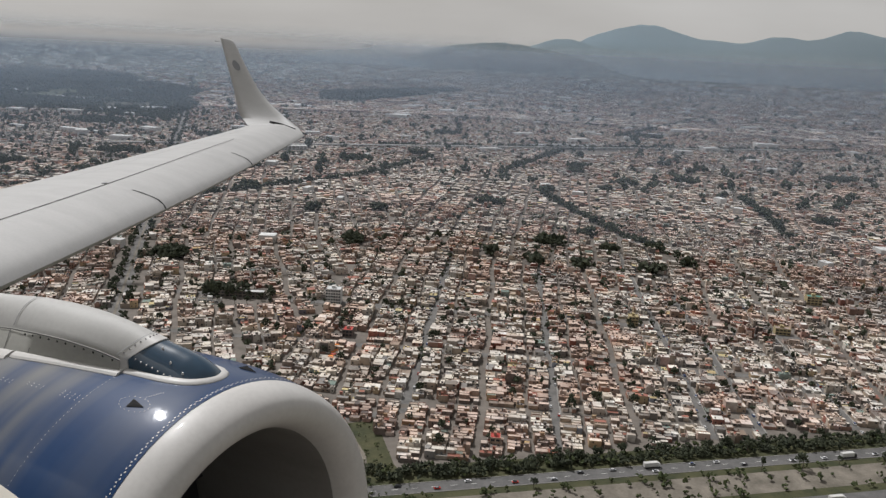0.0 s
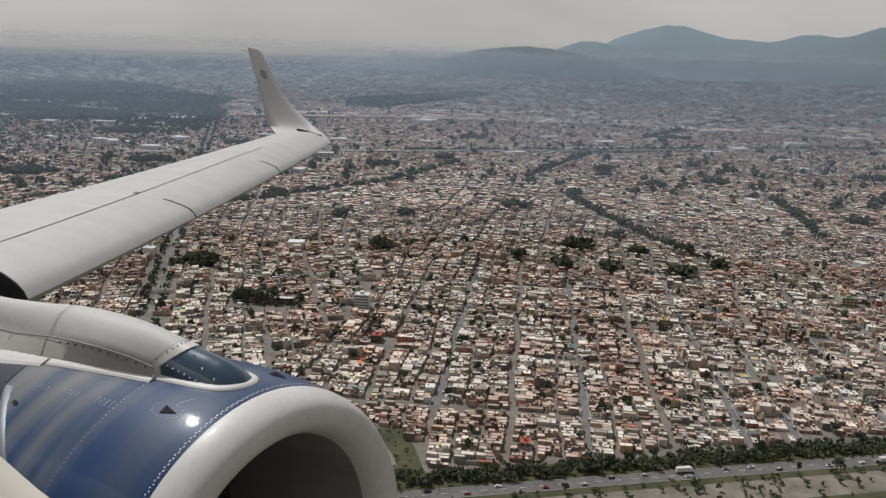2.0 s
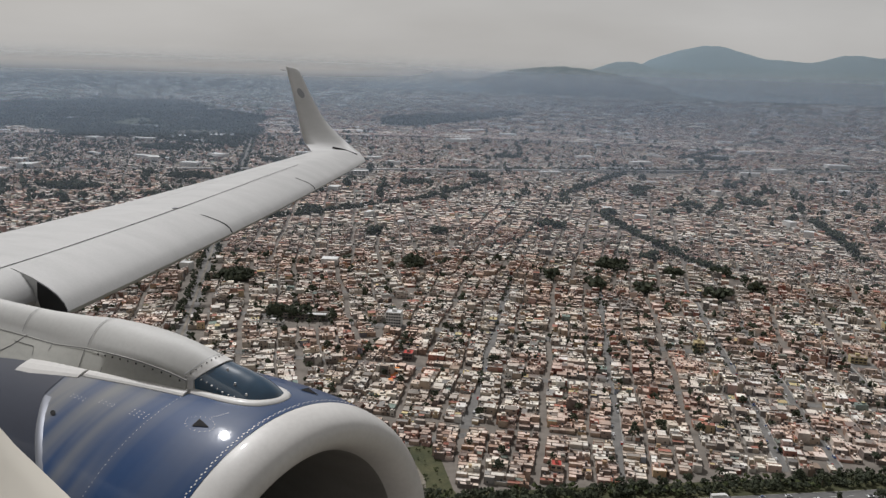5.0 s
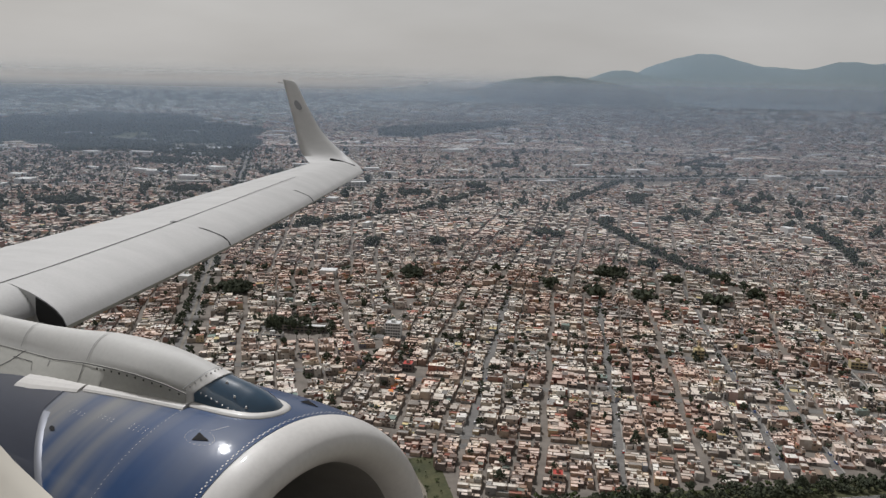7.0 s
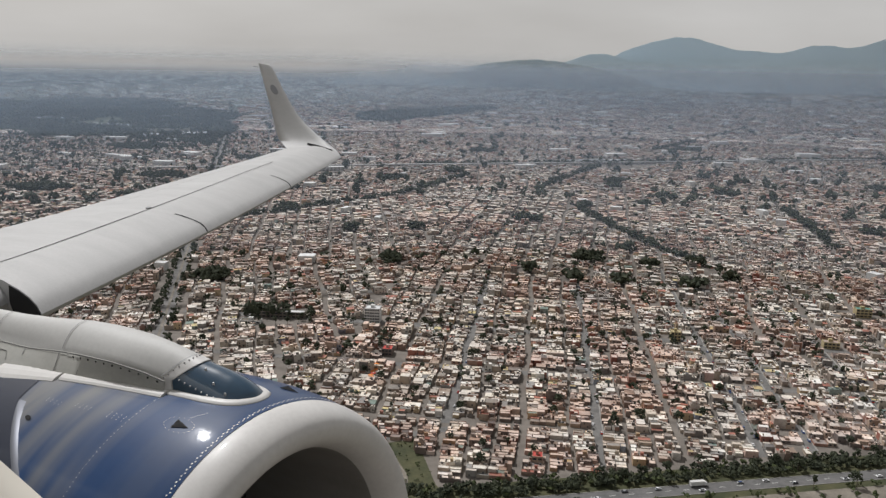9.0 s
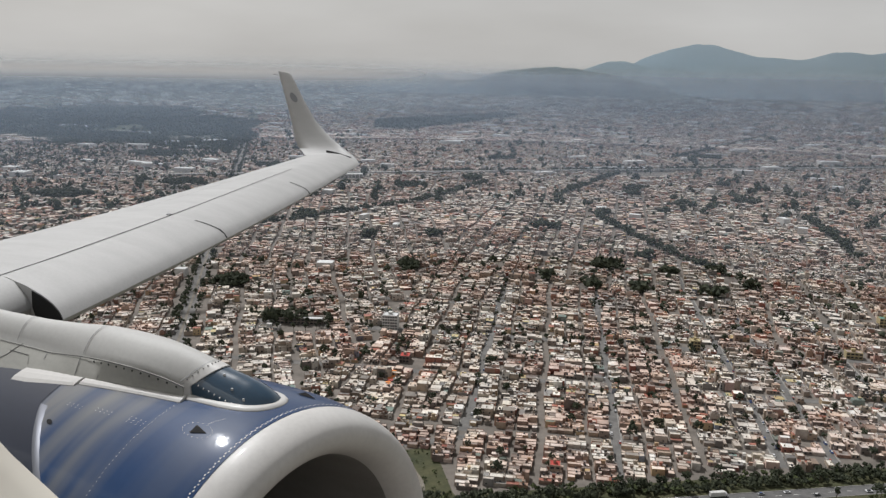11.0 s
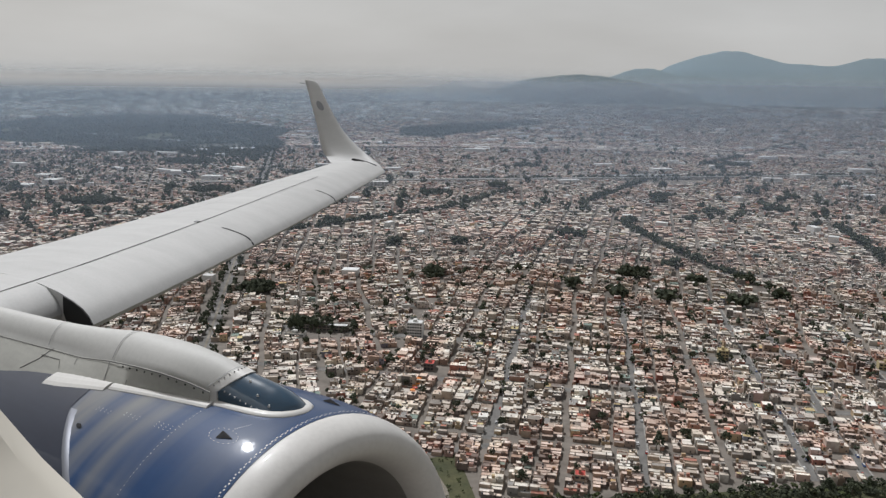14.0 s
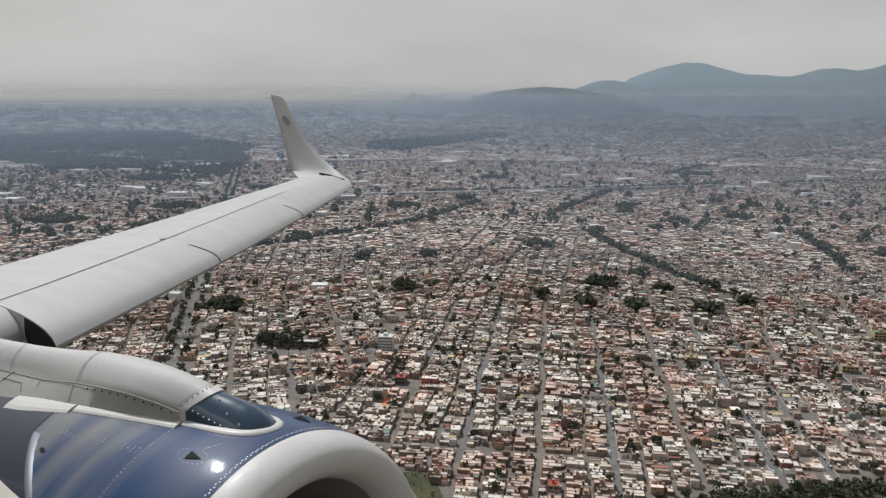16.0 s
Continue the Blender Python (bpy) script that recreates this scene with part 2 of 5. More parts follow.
def far_ground():
    """The plain of the city: yards close by, a speckle of roofs and green where single houses are lost."""
    m = material("city_plain", (0.2, 0.18, 0.16), 0.95)
    co = place_of(m)
    roofs = node(m, "ShaderNodeTexVoronoi", Scale=0.055)
    link(m, co, roofs.inputs["Vector"])
    sep = node(m, "ShaderNodeSeparateColor")
    link(m, roofs.outputs["Color"], sep.inputs[0])
    speckle = ramp(m, sep.outputs[0], [(0.0, (0.12, 0.11, 0.10)), (0.3, (0.22, 0.19, 0.165)), (0.6, (0.30, 0.26, 0.225)), (0.82, (0.45, 0.42, 0.39)), (0.93, (0.06, 0.07, 0.035))], True)
    spot = node(m, "ShaderNodeSeparateXYZ")
    link(m, co, spot.inputs[0])
    west = node(m, "ShaderNodeMapRange")             # greener towards the west
    for key, value in (("From Min", 0.0), ("From Max", -2200.0), ("To Min", 0.0), ("To Max", 0.20)):
        west.inputs[key].default_value = value
    link(m, spot.outputs[0], west.inputs["Value"])
    add = node(m, "ShaderNodeMath")
    link(m, noise_of(m, 0.0022, 6, 0.65, co), add.inputs[0])
    link(m, west.outputs[0], add.inputs[1])
    green = ramp(m, add.outputs[0], [(0.52, (0, 0, 0)), (0.60, (1, 1, 1))])
    city = mixed(m, "MIX", green, speckle, (0.055, 0.065, 0.03))
    yard = ramp(m, noise_of(m, 0.05, 6, 0.65, co), [(0.35, (0.12, 0.105, 0.09)), (0.65, (0.20, 0.175, 0.15))])
    xyz = node(m, "ShaderNodeSeparateXYZ")
    link(m, co, xyz.inputs[0])
    far = ramp(m, xyz.outputs[2], [(0.0, (0, 0, 0)), (1.0, (1, 1, 1))])
    colour_in(m, mixed(m, "MIX", far, yard, city))
    return m


CITY_PLAIN = far_ground()


def hill_cover():
    m = material("hill_scrub", (0.06, 0.07, 0.035), 0.95)
    co = place_of(m)
    n = noise_of(m, 0.006, 8, 0.65, co)
    colour_in(m, ramp(m, n, [(0.35, (0.035, 0.045, 0.022)), (0.6, (0.075, 0.08, 0.045)), (0.75, (0.14, 0.12, 0.09))]))
    relief(m, n, 0.8, 30)
    return m


HILL = hill_cover()


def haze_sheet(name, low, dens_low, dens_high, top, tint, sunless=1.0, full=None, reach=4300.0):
    """A mostly clear tinted sheet that imitates haze: scatters a little light both ways, fades out with height."""
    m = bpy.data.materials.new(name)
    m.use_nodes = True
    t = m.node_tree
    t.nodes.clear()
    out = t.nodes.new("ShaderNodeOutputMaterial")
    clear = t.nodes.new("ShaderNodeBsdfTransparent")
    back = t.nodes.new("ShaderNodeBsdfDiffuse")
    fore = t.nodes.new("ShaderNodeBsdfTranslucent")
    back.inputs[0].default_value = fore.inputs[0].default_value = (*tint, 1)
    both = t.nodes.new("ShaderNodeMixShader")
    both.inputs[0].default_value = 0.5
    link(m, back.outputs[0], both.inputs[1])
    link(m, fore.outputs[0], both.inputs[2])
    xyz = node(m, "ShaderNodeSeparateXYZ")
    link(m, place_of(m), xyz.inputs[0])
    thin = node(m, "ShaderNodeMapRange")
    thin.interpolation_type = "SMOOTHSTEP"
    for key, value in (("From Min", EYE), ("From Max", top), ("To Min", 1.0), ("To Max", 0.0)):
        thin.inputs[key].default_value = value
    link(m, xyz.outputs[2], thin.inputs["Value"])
    deep = node(m, "ShaderNodeMapRange")             # denser towards the horizon, painting the longer way through the air
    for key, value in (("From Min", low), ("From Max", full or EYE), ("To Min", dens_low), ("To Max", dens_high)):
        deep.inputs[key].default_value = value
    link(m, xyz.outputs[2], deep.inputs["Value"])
    side = node(m, "ShaderNodeMapRange")             # and scaled by sunless on the side away from the sun
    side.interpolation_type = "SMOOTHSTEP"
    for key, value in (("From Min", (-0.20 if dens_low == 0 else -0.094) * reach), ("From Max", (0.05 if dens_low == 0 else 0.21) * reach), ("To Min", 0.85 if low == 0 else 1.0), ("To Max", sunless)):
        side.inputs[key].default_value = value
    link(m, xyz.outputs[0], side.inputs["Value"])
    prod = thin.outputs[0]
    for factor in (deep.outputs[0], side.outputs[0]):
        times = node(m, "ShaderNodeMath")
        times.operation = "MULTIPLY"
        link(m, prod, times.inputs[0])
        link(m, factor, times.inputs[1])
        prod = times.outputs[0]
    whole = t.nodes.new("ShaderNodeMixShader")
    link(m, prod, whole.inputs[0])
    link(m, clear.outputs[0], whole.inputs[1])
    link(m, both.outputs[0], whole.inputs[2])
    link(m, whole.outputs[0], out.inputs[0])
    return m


# ---- building helpers ----
def mesh_of(name, verts, faces, materials, index=None, smooth=False, sharp=38):
    me = bpy.data.meshes.new(name)
    me.from_pydata([tuple(v) for v in verts], [], [tuple(f) for f in faces])
    for m in materials:
        me.materials.append(m)
    if index is not None:
        me.polygons.foreach_set("material_index", np.asarray(index, dtype=np.int32))
    if smooth:
        me.polygons.foreach_set("use_smooth", np.ones(len(faces), dtype=bool))
    me.update()
    if smooth:
        me.set_sharp_from_angle(angle=radians(sharp))
    return me


def quads_mesh(name, verts, quads, materials, index):
    """A big mesh of quads from arrays."""
    me = bpy.data.meshes.new(name)
    verts, quads = np.asarray(verts, dtype=np.float32), np.asarray(quads, dtype=np.int32)
    me.vertices.add(len(verts))
    me.vertices.foreach_set("co", verts.ravel())
    me.loops.add(quads.size)
    me.loops.foreach_set("vertex_index", quads.ravel())
    me.polygons.add(len(quads))
    me.polygons.foreach_set("loop_start", np.arange(0, quads.size, quads.shape[1], dtype=np.int32))
    for m in materials:
        me.materials.append(m)
    me.polygons.foreach_set("material_index", np.asarray(index, dtype=np.int32))
    me.update(calc_edges=True)
    me.validate()
    me.shade_flat()
    return me


def part(name, data, parent, label=""):
    ob = new(name, data)
    ob.parent = parent
    if label:
        ob["label"] = label
    return ob


def loft(sections, closed=True, caps=True):
    """Verts and faces through rings of equally many points."""
    n = len(sections[0])
    verts = [p for s in sections for p in s]
    faces = []
    for i in range(len(sections) - 1):
        for j in range(n if closed else n - 1):
            k = (j + 1) % n
            faces.append((i * n + j, i * n + k, (i + 1) * n + k, (i + 1) * n + j))
    if caps and closed:
        faces.append(tuple(range(n - 1, -1, -1)))
        faces.append(tuple((len(sections) - 1) * n + j for j in range(n)))
    return verts, faces


def box(x0, x1, y0, y1, z0, z1):
    v = [(x, y, z) for z in (z0, z1) for x, y in ((x0, y0), (x1, y0), (x1, y1), (x0, y1))]
    return v, [(0, 3, 2, 1), (4, 5, 6, 7), (0, 1, 5, 4), (1, 2, 6, 5), (2, 3, 7, 6), (3, 0, 4, 7)]


def joined(*pieces):
    verts, faces = [], []
    for v, f in pieces:
        n = len(verts)
        verts += list(v)
        faces += [tuple(i + n for i in g) for g in f]
    return verts, faces


# ---- the aircraft: x forward, y outboard, z up, from the eye at the cabin window ----
airliner = tagged(new("airliner"), "white and blue twin-engined airliner with a swept wing, in flight", "aircraft")
airliner.empty_display_size = 0.5
airliner.matrix_world = pose(0, 0, EYE, -0.47, -0.32, -34.176)


def lead(o):
    """Leading edge of the wing at a distance outboard."""
    x = -11.57 + (13 - o) * 0.519
    z = -1.829 - 0.0585 * (13 - o) + 0.0029 * (13 - o) ** 2
    return x, z


def chord(o):
    return 1.5 + (13 - o) * 0.195


def plump(o):
    """The wing thins out towards the tip."""
    return float(np.interp(o, [10.0, 13.0], [1.0, 0.7]))


def twist(o, c):
    """The outer wing lifts its rear half a little."""
    return float(np.interp(o, [4.0, 7.0, 9.0, 11.0, 13.0], [-0.01, 0.05, 0.098, 0.122, 0.14])) * min(1.0, c / 0.45)


FOIL = [(1.0, 0.000), (0.85, 0.020), (0.70, 0.040), (0.55, 0.056), (0.40, 0.064), (0.28, 0.063), (0.18, 0.056), (0.10, 0.043), (0.05, 0.030), (0.018, 0.014), (0.0, -0.006),
        (0.012, -0.022), (0.05, -0.036), (0.15, -0.046), (0.35, -0.050), (0.6, -0.036), (0.85, -0.012), (1.0, -0.004)]


def upper(o, c):
    """A point of the wing's upper skin at a part c of the chord."""
    x, z = lead(o)
    xs, zs = zip(*FOIL[:11][::-1])
    return Vector((x - c * chord(o), o, z + float(np.interp(c, xs, zs)) * chord(o) * plump(o) + twist(o, c)))


def foil_ring(o, start=0.0):
    x, z = lead(o)
    c = chord(o)
    ring = []
    for a, b in FOIL:
        k = start + a * (1 - start)
        if start and b > 0:                      # behind its own nose the inner wing carries on the outer skin
            b = float(np.interp(k, *zip(*FOIL[:11][::-1]))) * min(1.0, a / 0.11) ** 0.5
        ring.append((x - k * c, o, z + b * c * plump(o) + twist(o, k)))
    return ring


spans = [3.4, 4.2, 5.2, 6.5, 8, 9.7, 11.4, 12.4, 12.85, 13.0]
v, f = loft([foil_ring(o) for o in spans])
wing = part("wing", mesh_of("wing", v, f, [WING_PAINT], smooth=True), airliner, "light grey painted wing skin")
v, f = loft([foil_ring(o, 0.17) for o in (-1.2, 0.6, 2.0, 3.4)])
part("inner_wing", mesh_of("inner_wing", v, f, [WING_PAINT], smooth=True), airliner)
# a thin near-black plate paints the shade of the recess at the slat end
end = [(0.15, 0.050)] + [p for p in FOIL[:-1] if p[0] <= 0.10] + [(0.13, -0.045), (0.155, 0.0)]
v, f = loft([[Vector((lead(3.4)[0] - a * chord(3.4), y, lead(3.4)[1] + b * chord(3.4) * 0.96)) for a, b in end] for y in (3.393, 3.386)])
part("slat_end", mesh_of("slat_end", v, f, [DARK]), airliner, "near-black plate standing in for the shaded recess at the slat end")


def slat(name, o0, o1, ahead, drop):
    rings = []
    for o in (o0, (o0 + o1) / 2, o1):
        x, z = lead(o)
        c = chord(o)
        rings.append([(x + ahead - a * c, o, z + drop + b * c) for a, b in ((0.17, 0.046), (0.11, 0.044), (0.06, 0.033), (0.02, 0.014), (0.0, -0.008), (0.02, -0.03), (0.06, -0.042), (0.11, -0.04), (0.15, -0.01))])
    v, f = loft(rings)
    return part(name, mesh_of(name, v, f, [WING_PAINT], smooth=True), airliner, "extended leading-edge slat in light grey")


slat("slat", -0.6, 1.1, 0.0, -0.03)


def strip(points, width, normal=(0, 0, 1), lift=0.004):
    """A narrow flat band along points."""
    verts, faces = [], []
    n = Vector(normal)
    for i, p in enumerate(points):
        a = Vector(points[max(i - 1, 0)])
        b = Vector(points[min(i + 1, len(points) - 1)])
        side = (b - a).cross(n).normalized() * width / 2
        verts += [Vector(p) + n * lift - side, Vector(p) + n * lift + side]
        if i:
            k = 2 * i
            faces.append((k - 2, k - 1, k + 1, k))
    return verts, faces


def line_on_wing(name, points, width, mat=DARK):
    v, f = strip(points, width, lift=0.005)
    return part(name, mesh_of(name, v, f, [mat]), wing)


line_on_wing("spoiler_gap", [upper(o, 0.455 - 0.017 * (10.6 - o)) for o in np.linspace(1.0, 10.6, 24)], 0.016)
for o in (9.75, 6.55):
    pts = [upper(o - 0.6 * max(0, c - 0.04), c) for c in (0.21, 0.20, 0.17, 0.12, 0.08, 0.05, 0.025, 0.01, 0.0)]
    line_on_wing("slat_gap", pts, 0.030)
line_on_wing("aileron_gap", [upper(o, 0.78) for o in np.linspace(6.8, 11.9, 12)], 0.008, MARK_PAINT)
for o in (6.8, 9.0, 11.9):
    line_on_wing("panel_gap", [upper(o, c) for c in (0.78, 0.85, 0.92, 0.985)], 0.008, MARK_PAINT)
for o, c in ((6.4, 0.40), (3.1, 0.64)):
    p = upper(o, c)
    v, f = loft([[(p.x + r * math.cos(a), p.y + r * math.sin(a), p.z + h) for a in np.linspace(0, 6.0, 10)] for r, h in ((0.045, 0.0), (0.04, 0.012), (0.015, 0.02))])
    part("wing_fitting", mesh_of("wing_fitting", v, f, [MARK_PAINT], smooth=True), wing)

# winglet: leading and trailing edge from the tip upwards
FLAT_LIFT = [((-11.57, 13.0, -1.829), (-13.10, 12.80, -1.72)), ((-11.87, 13.15, -1.694), (-13.52, 13.10, -1.65)), ((-12.49, 13.3, -1.457), (-13.88, 13.28, -1.49)),
        ((-13.22, 13.4, -1.036), (-14.15, 13.4, -1.02)), ((-13.77, 13.5, -0.524), (-14.45, 13.5, -0.475)), ((-14.30, 13.62, 0.06), (-14.80, 13.63, 0.11)), ((-14.46, 13.65, 0.175), (-14.86, 13.65, 0.217))]
LEAN = [13.0, 13.13, 13.28, 13.43, 13.58, 13.75, 13.79]          # outboard place of each station: the winglet leans out
LIFT = [(tuple(k * y / a[1] for k in a), tuple(k * (b[1] - a[1] + y) / b[1] for k in b)) for (a, b), y in zip(FLAT_LIFT, LEAN)]


def spread(points, n):
    """Evenly more points on a smooth line through points."""
    t = np.linspace(0, len(points) - 1, n)
    out = []
    for k in t:
        i = min(int(k), len(points) - 2)
        u = k - i
        p = [np.array(points[min(max(i + j, 0), len(points) - 1)], float) for j in (-1, 0, 1, 2)]
        out.append(tuple(0.5 * (2 * p[1] + (p[2] - p[0]) * u + (2 * p[0] - 5 * p[1] + 4 * p[2] - p[3]) * u * u + (3 * p[1] - p[0] - 3 * p[2] + p[3]) * u ** 3)))
    return out


rings, NORMALS = [], []
CURL = list(zip(spread([a for a, b in LIFT], 31), spread([b for a, b in LIFT], 31)))
for i, (a, b) in enumerate(CURL):
    a, b = Vector(a), Vector(b)
    up = Vector(CURL[min(i + 1, 30)][0]) - Vector(CURL[max(i - 1, 0)][0])
    n = (b - a).cross(up).normalized()
    if n.y > 0:
        n = -n
    n = n.lerp(Vector((0, -0.45, 0.9)), max(0, 1 - i / 5)).normalized()
    NORMALS.append(n)
    c = (b - a).length
    th = 0.055 if i else 0.06
    rings.append([a.lerp(b, s) + n * h * c * th / 0.06 for s, h in ((1, 0.004), (0.75, 0.018), (0.45, 0.032), (0.2, 0.032), (0.06, 0.022), (0, 0), (0.06, -0.022), (0.25, -0.035), (0.6, -0.03), (1, -0.004))])
v, f = loft(rings)
winglet = part("winglet", mesh_of("winglet", v, f, [WING_PAINT], smooth=True, sharp=100), airliner, "upswept grey winglet")
v, f = [], []
for i in range(7):                              # a round patch that follows the skin
    q = 19.7 + 1.9 * i / 6
    half = 0.19 * math.sqrt(max(0.02, 1 - ((i - 3) / 3.1) ** 2))
    lo, mix = int(q), q - int(q)
    a, b = (Vector(CURL[lo][e]).lerp(Vector(CURL[lo + 1][e]), mix) for e in (0, 1))
    n = NORMALS[lo].lerp(NORMALS[lo + 1], mix)
    for k in range(7):
        at = 0.50 + half * (k - 3) / 3
        h = float(np.interp(at, (0.06, 0.2, 0.45, 0.75), (0.022, 0.032, 0.032, 0.018)))
        v.append(a.lerp(b, at) + n * (h * (b - a).length * 0.055 / 0.06 + 0.004))
        if i and k:
            m = len(v) - 1
            f.append((m - 8, m - 7, m, m - 1))
part("emblem", mesh_of("emblem", v, f, [EMBLEM_PAINT]), winglet, "faded round grey emblem")
v, f = loft([[(-12.55, 12.93, -1.62), (-12.55, 12.95, -1.575), (-12.53, 13.00, -1.60)], [(-12.25, 12.95, -1.66), (-12.25, 12.98, -1.605), (-12.25, 13.06, -1.63)], [(-11.88, 13.02, -1.745), (-11.88, 13.04, -1.69), (-11.88, 13.12, -1.71)]])
part("tip_gap", mesh_of("tip_gap", v, f, [DARK]), winglet, "dark joint at the wing tip")

for p, q in (((-14.84, 13.64, 0.12), (-15.10, 13.70, 0.14)), ((-13.40, 12.75, -1.86), (-13.72, 12.80, -1.87)), ((-12.85, 11.6, -1.93), (-13.15, 11.62, -1.94))):
    p, q = Vector(p), Vector(q)
    v, f = loft([[c + Vector((0, 0.008 * math.cos(a), 0.008 * math.sin(a))) for a in (0, 2.1, 4.2)] for c in (p, q)])
    part("static_wick", mesh_of("static_wick", v, f, [MARK_PAINT]), winglet)

# engine: x along its axis from the seam behind the lip, y outboard, z up
ENGINE = Matrix(((0.999, -0.035, -0.054, -2.438), (0.035, 1.0, -0.002, 2.233), (0.054, 0.0, 0.999, -2.449), (0, 0, 0, 1)))


def on_engine(name, verts, faces, mats, parent=None, label="", smooth=True, index=None):
    ob = part(name, mesh_of(name, [ENGINE @ Vector(p) for p in verts], faces, mats, index, smooth), parent or airliner, label)
    return ob


def turned(profile, n=96):
    """A surface of revolution about the engine's axis."""
    rings = [[(x, r * math.cos(a), r * math.sin(a)) for a in np.linspace(0, 2 * math.pi, n, endpoint=False)] for x, r in profile]
    return loft(rings, True, False)


def cowl_r(x):
    """Outer radius of the cowling: a smooth barrel."""
    return 0.979 - (0.035 * ((x + 0.9) / 0.9) ** 5.5 if x > -0.9 else 0.025 * (x + 0.9) ** 2)


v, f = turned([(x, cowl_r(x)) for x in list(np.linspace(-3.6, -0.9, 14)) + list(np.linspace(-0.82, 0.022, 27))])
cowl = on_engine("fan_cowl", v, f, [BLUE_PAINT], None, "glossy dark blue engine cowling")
lip = [(0.026, 0.939)] + [(0.20 * math.sin(a), 0.832 + 0.110 * math.cos(a)) for a in np.linspace(0.22, math.pi / 2, 10)]
lip += [(0.20 * math.cos(a) - 0.0, 0.832 - 0.122 * math.sin(a)) for a in np.linspace(0.2, 1.25, 9)]
throat = [(0.20 * math.cos(a), 0.832 - 0.122 * math.sin(a)) for a in np.linspace(1.25, math.pi / 2, 4)]
v, f = turned(lip)
on_engine("inlet_lip", v, f, [LIP_PAINT], None, "polished off-white engine inlet lip")
v, f = turned(throat + [(-0.14, 0.704), (-0.35, 0.698), (-0.7, 0.715), (-1.15, 0.745)])
on_engine("inlet_duct", v, f, [DUCT_PAINT], None, "dark grey acoustic lining of the inlet")
for k in range(28):
    a0 = 2 * math.pi * k / 28
    prof = []
    for r in (0.24, 0.40, 0.56, 0.725):
        tw = 0.5 + 0.9 * (r - 0.24)
        cx, ca = 0.07 * math.cos(tw), 0.075 * math.sin(tw) / r * 1.6
        prof.append([(-1.0 + cx, r * math.cos(a0 - ca), r * math.sin(a0 - ca)), (-1.0 - cx, r * math.cos(a0 + ca), r * math.sin(a0 + ca)),
                     (-1.012 - cx, r * math.cos(a0 + ca), r * math.sin(a0 + ca)), (-1.012 + cx, r * math.cos(a0 - ca), r * math.sin(a0 - ca))])
    v, f = loft(prof)
    on_engine("fan_blade", v, f, [FAN_METAL], None, "", False)
v, f = turned([(-0.62, 0.002), (-0.68, 0.08), (-0.85, 0.18), (-1.05, 0.25), (-1.12, 0.25)], 32)
on_engine("spinner", v, f, [FAN_METAL], None, "dark metal fan spinner")
v, f = turned([(-1.2, 0.01), (-1.2, 0.75)], 32)
on_engine("fan_backing", v, f, [DARK])


def cowl_point(x, deg, lift=0.0):
    r = cowl_r(x) + lift
    return Vector((x, r * math.cos(radians(deg)), r * math.sin(radians(deg))))


def dots(places, size, parent):
    """Small domed fasteners, each one by itself."""
    for x, deg in places:
        c, up = cowl_point(x, deg, 0.001), Vector((0, math.cos(radians(deg)), math.sin(radians(deg))))
        side = Vector((1, 0, 0)).cross(up)
        verts = [c + (Vector((1, 0, 0)) * math.cos(k * 1.047) + side * math.sin(k * 1.047)) * size for k in range(6)] + [c + up * size * 0.5]
        on_engine("rivet", verts, [(k, (k + 1) % 6, 6) for k in range(6)], [RIVET], parent)


dots([(0.0 + 0.006 * (i % 2), 60 + i * 0.95) for i in range(100)], 0.0046, cowl)
dots([(-0.495, 100 + i * 1.25) for i in range(34)], 0.0026, cowl)
for x, deg in ((-0.635, 109.3), (-0.885, 110.0), (-1.10, 111.2)):
    dots([(x + 0.035 * i, deg + 0.9 * j) for i in range(4) for j in range(3 if x > -0.7 else 2)], 0.0028, cowl)
dots([(-0.225 + 0.085 * math.cos(k), 106.5 + 2.6 * math.sin(k)) for k in np.linspace(0, 6.0, 18)], 0.0024, cowl)
dots([(-0.21 + 0.006 * i, 103.2 - 0.5 * i) for i in range(8)], 0.0024, cowl)
# flush scoops: near-black faces just above the cowl paint the shade of a recess
a = [cowl_point(-0.165, 106.5, 0.003), cowl_point(-0.253, 105.1, 0.003), cowl_point(-0.246, 108.2, 0.003), cowl_point(-0.222, 106.5, 0.0045)]
on_engine("air_scoop", a, [(0, 1, 3), (0, 3, 2), (1, 2, 3)], [DARK], cowl, "small dark triangular air scoop", False)
on_engine("air_scoop", [cowl_point(-0.06, 71, 0.003), cowl_point(-0.15, 73.5, 0.003), cowl_point(-0.15, 69, 0.003), cowl_point(-0.13, 71.3, 0.016)], [(0, 1, 3), (0, 3, 2), (1, 2, 3)], [DARK], cowl, "", False)
v = [cowl_point(-1.09 + 0.026 * math.cos(k), 118.8 + 0.3 * math.cos(k) + 0.7 * math.sin(k), 0.003) for k in np.linspace(0, 5.7, 10)]
on_engine("drain_port", v, [tuple(range(10))], [DARK], cowl)
# a raised metal band, added to imitate the curved highlight on the cowling
v, f = loft([[cowl_point(-1.27 + 0.40 * ((d - 114) / 20) ** 1.15 + x, d, h * math.sin((d - 114) / 24 * math.pi)) for x, h in ((-0.045, -0.002), (-0.027, 0.002), (-0.012, 0.0045), (0.0, 0.0055), (0.012, 0.0045), (0.027, 0.002), (0.045, -0.002))] for d in np.linspace(114.3, 137.7, 40)], False)
on_engine("highlight_band", v, f, [BARE_METAL], cowl, "raised metal band standing in for a curved highlight on the cowling")


def highlight_line(d):
    return -1.27 + 0.40 * (max(d - 114, 0) / 20) ** 1.15 - 0.004 * max(114 - d, 0)


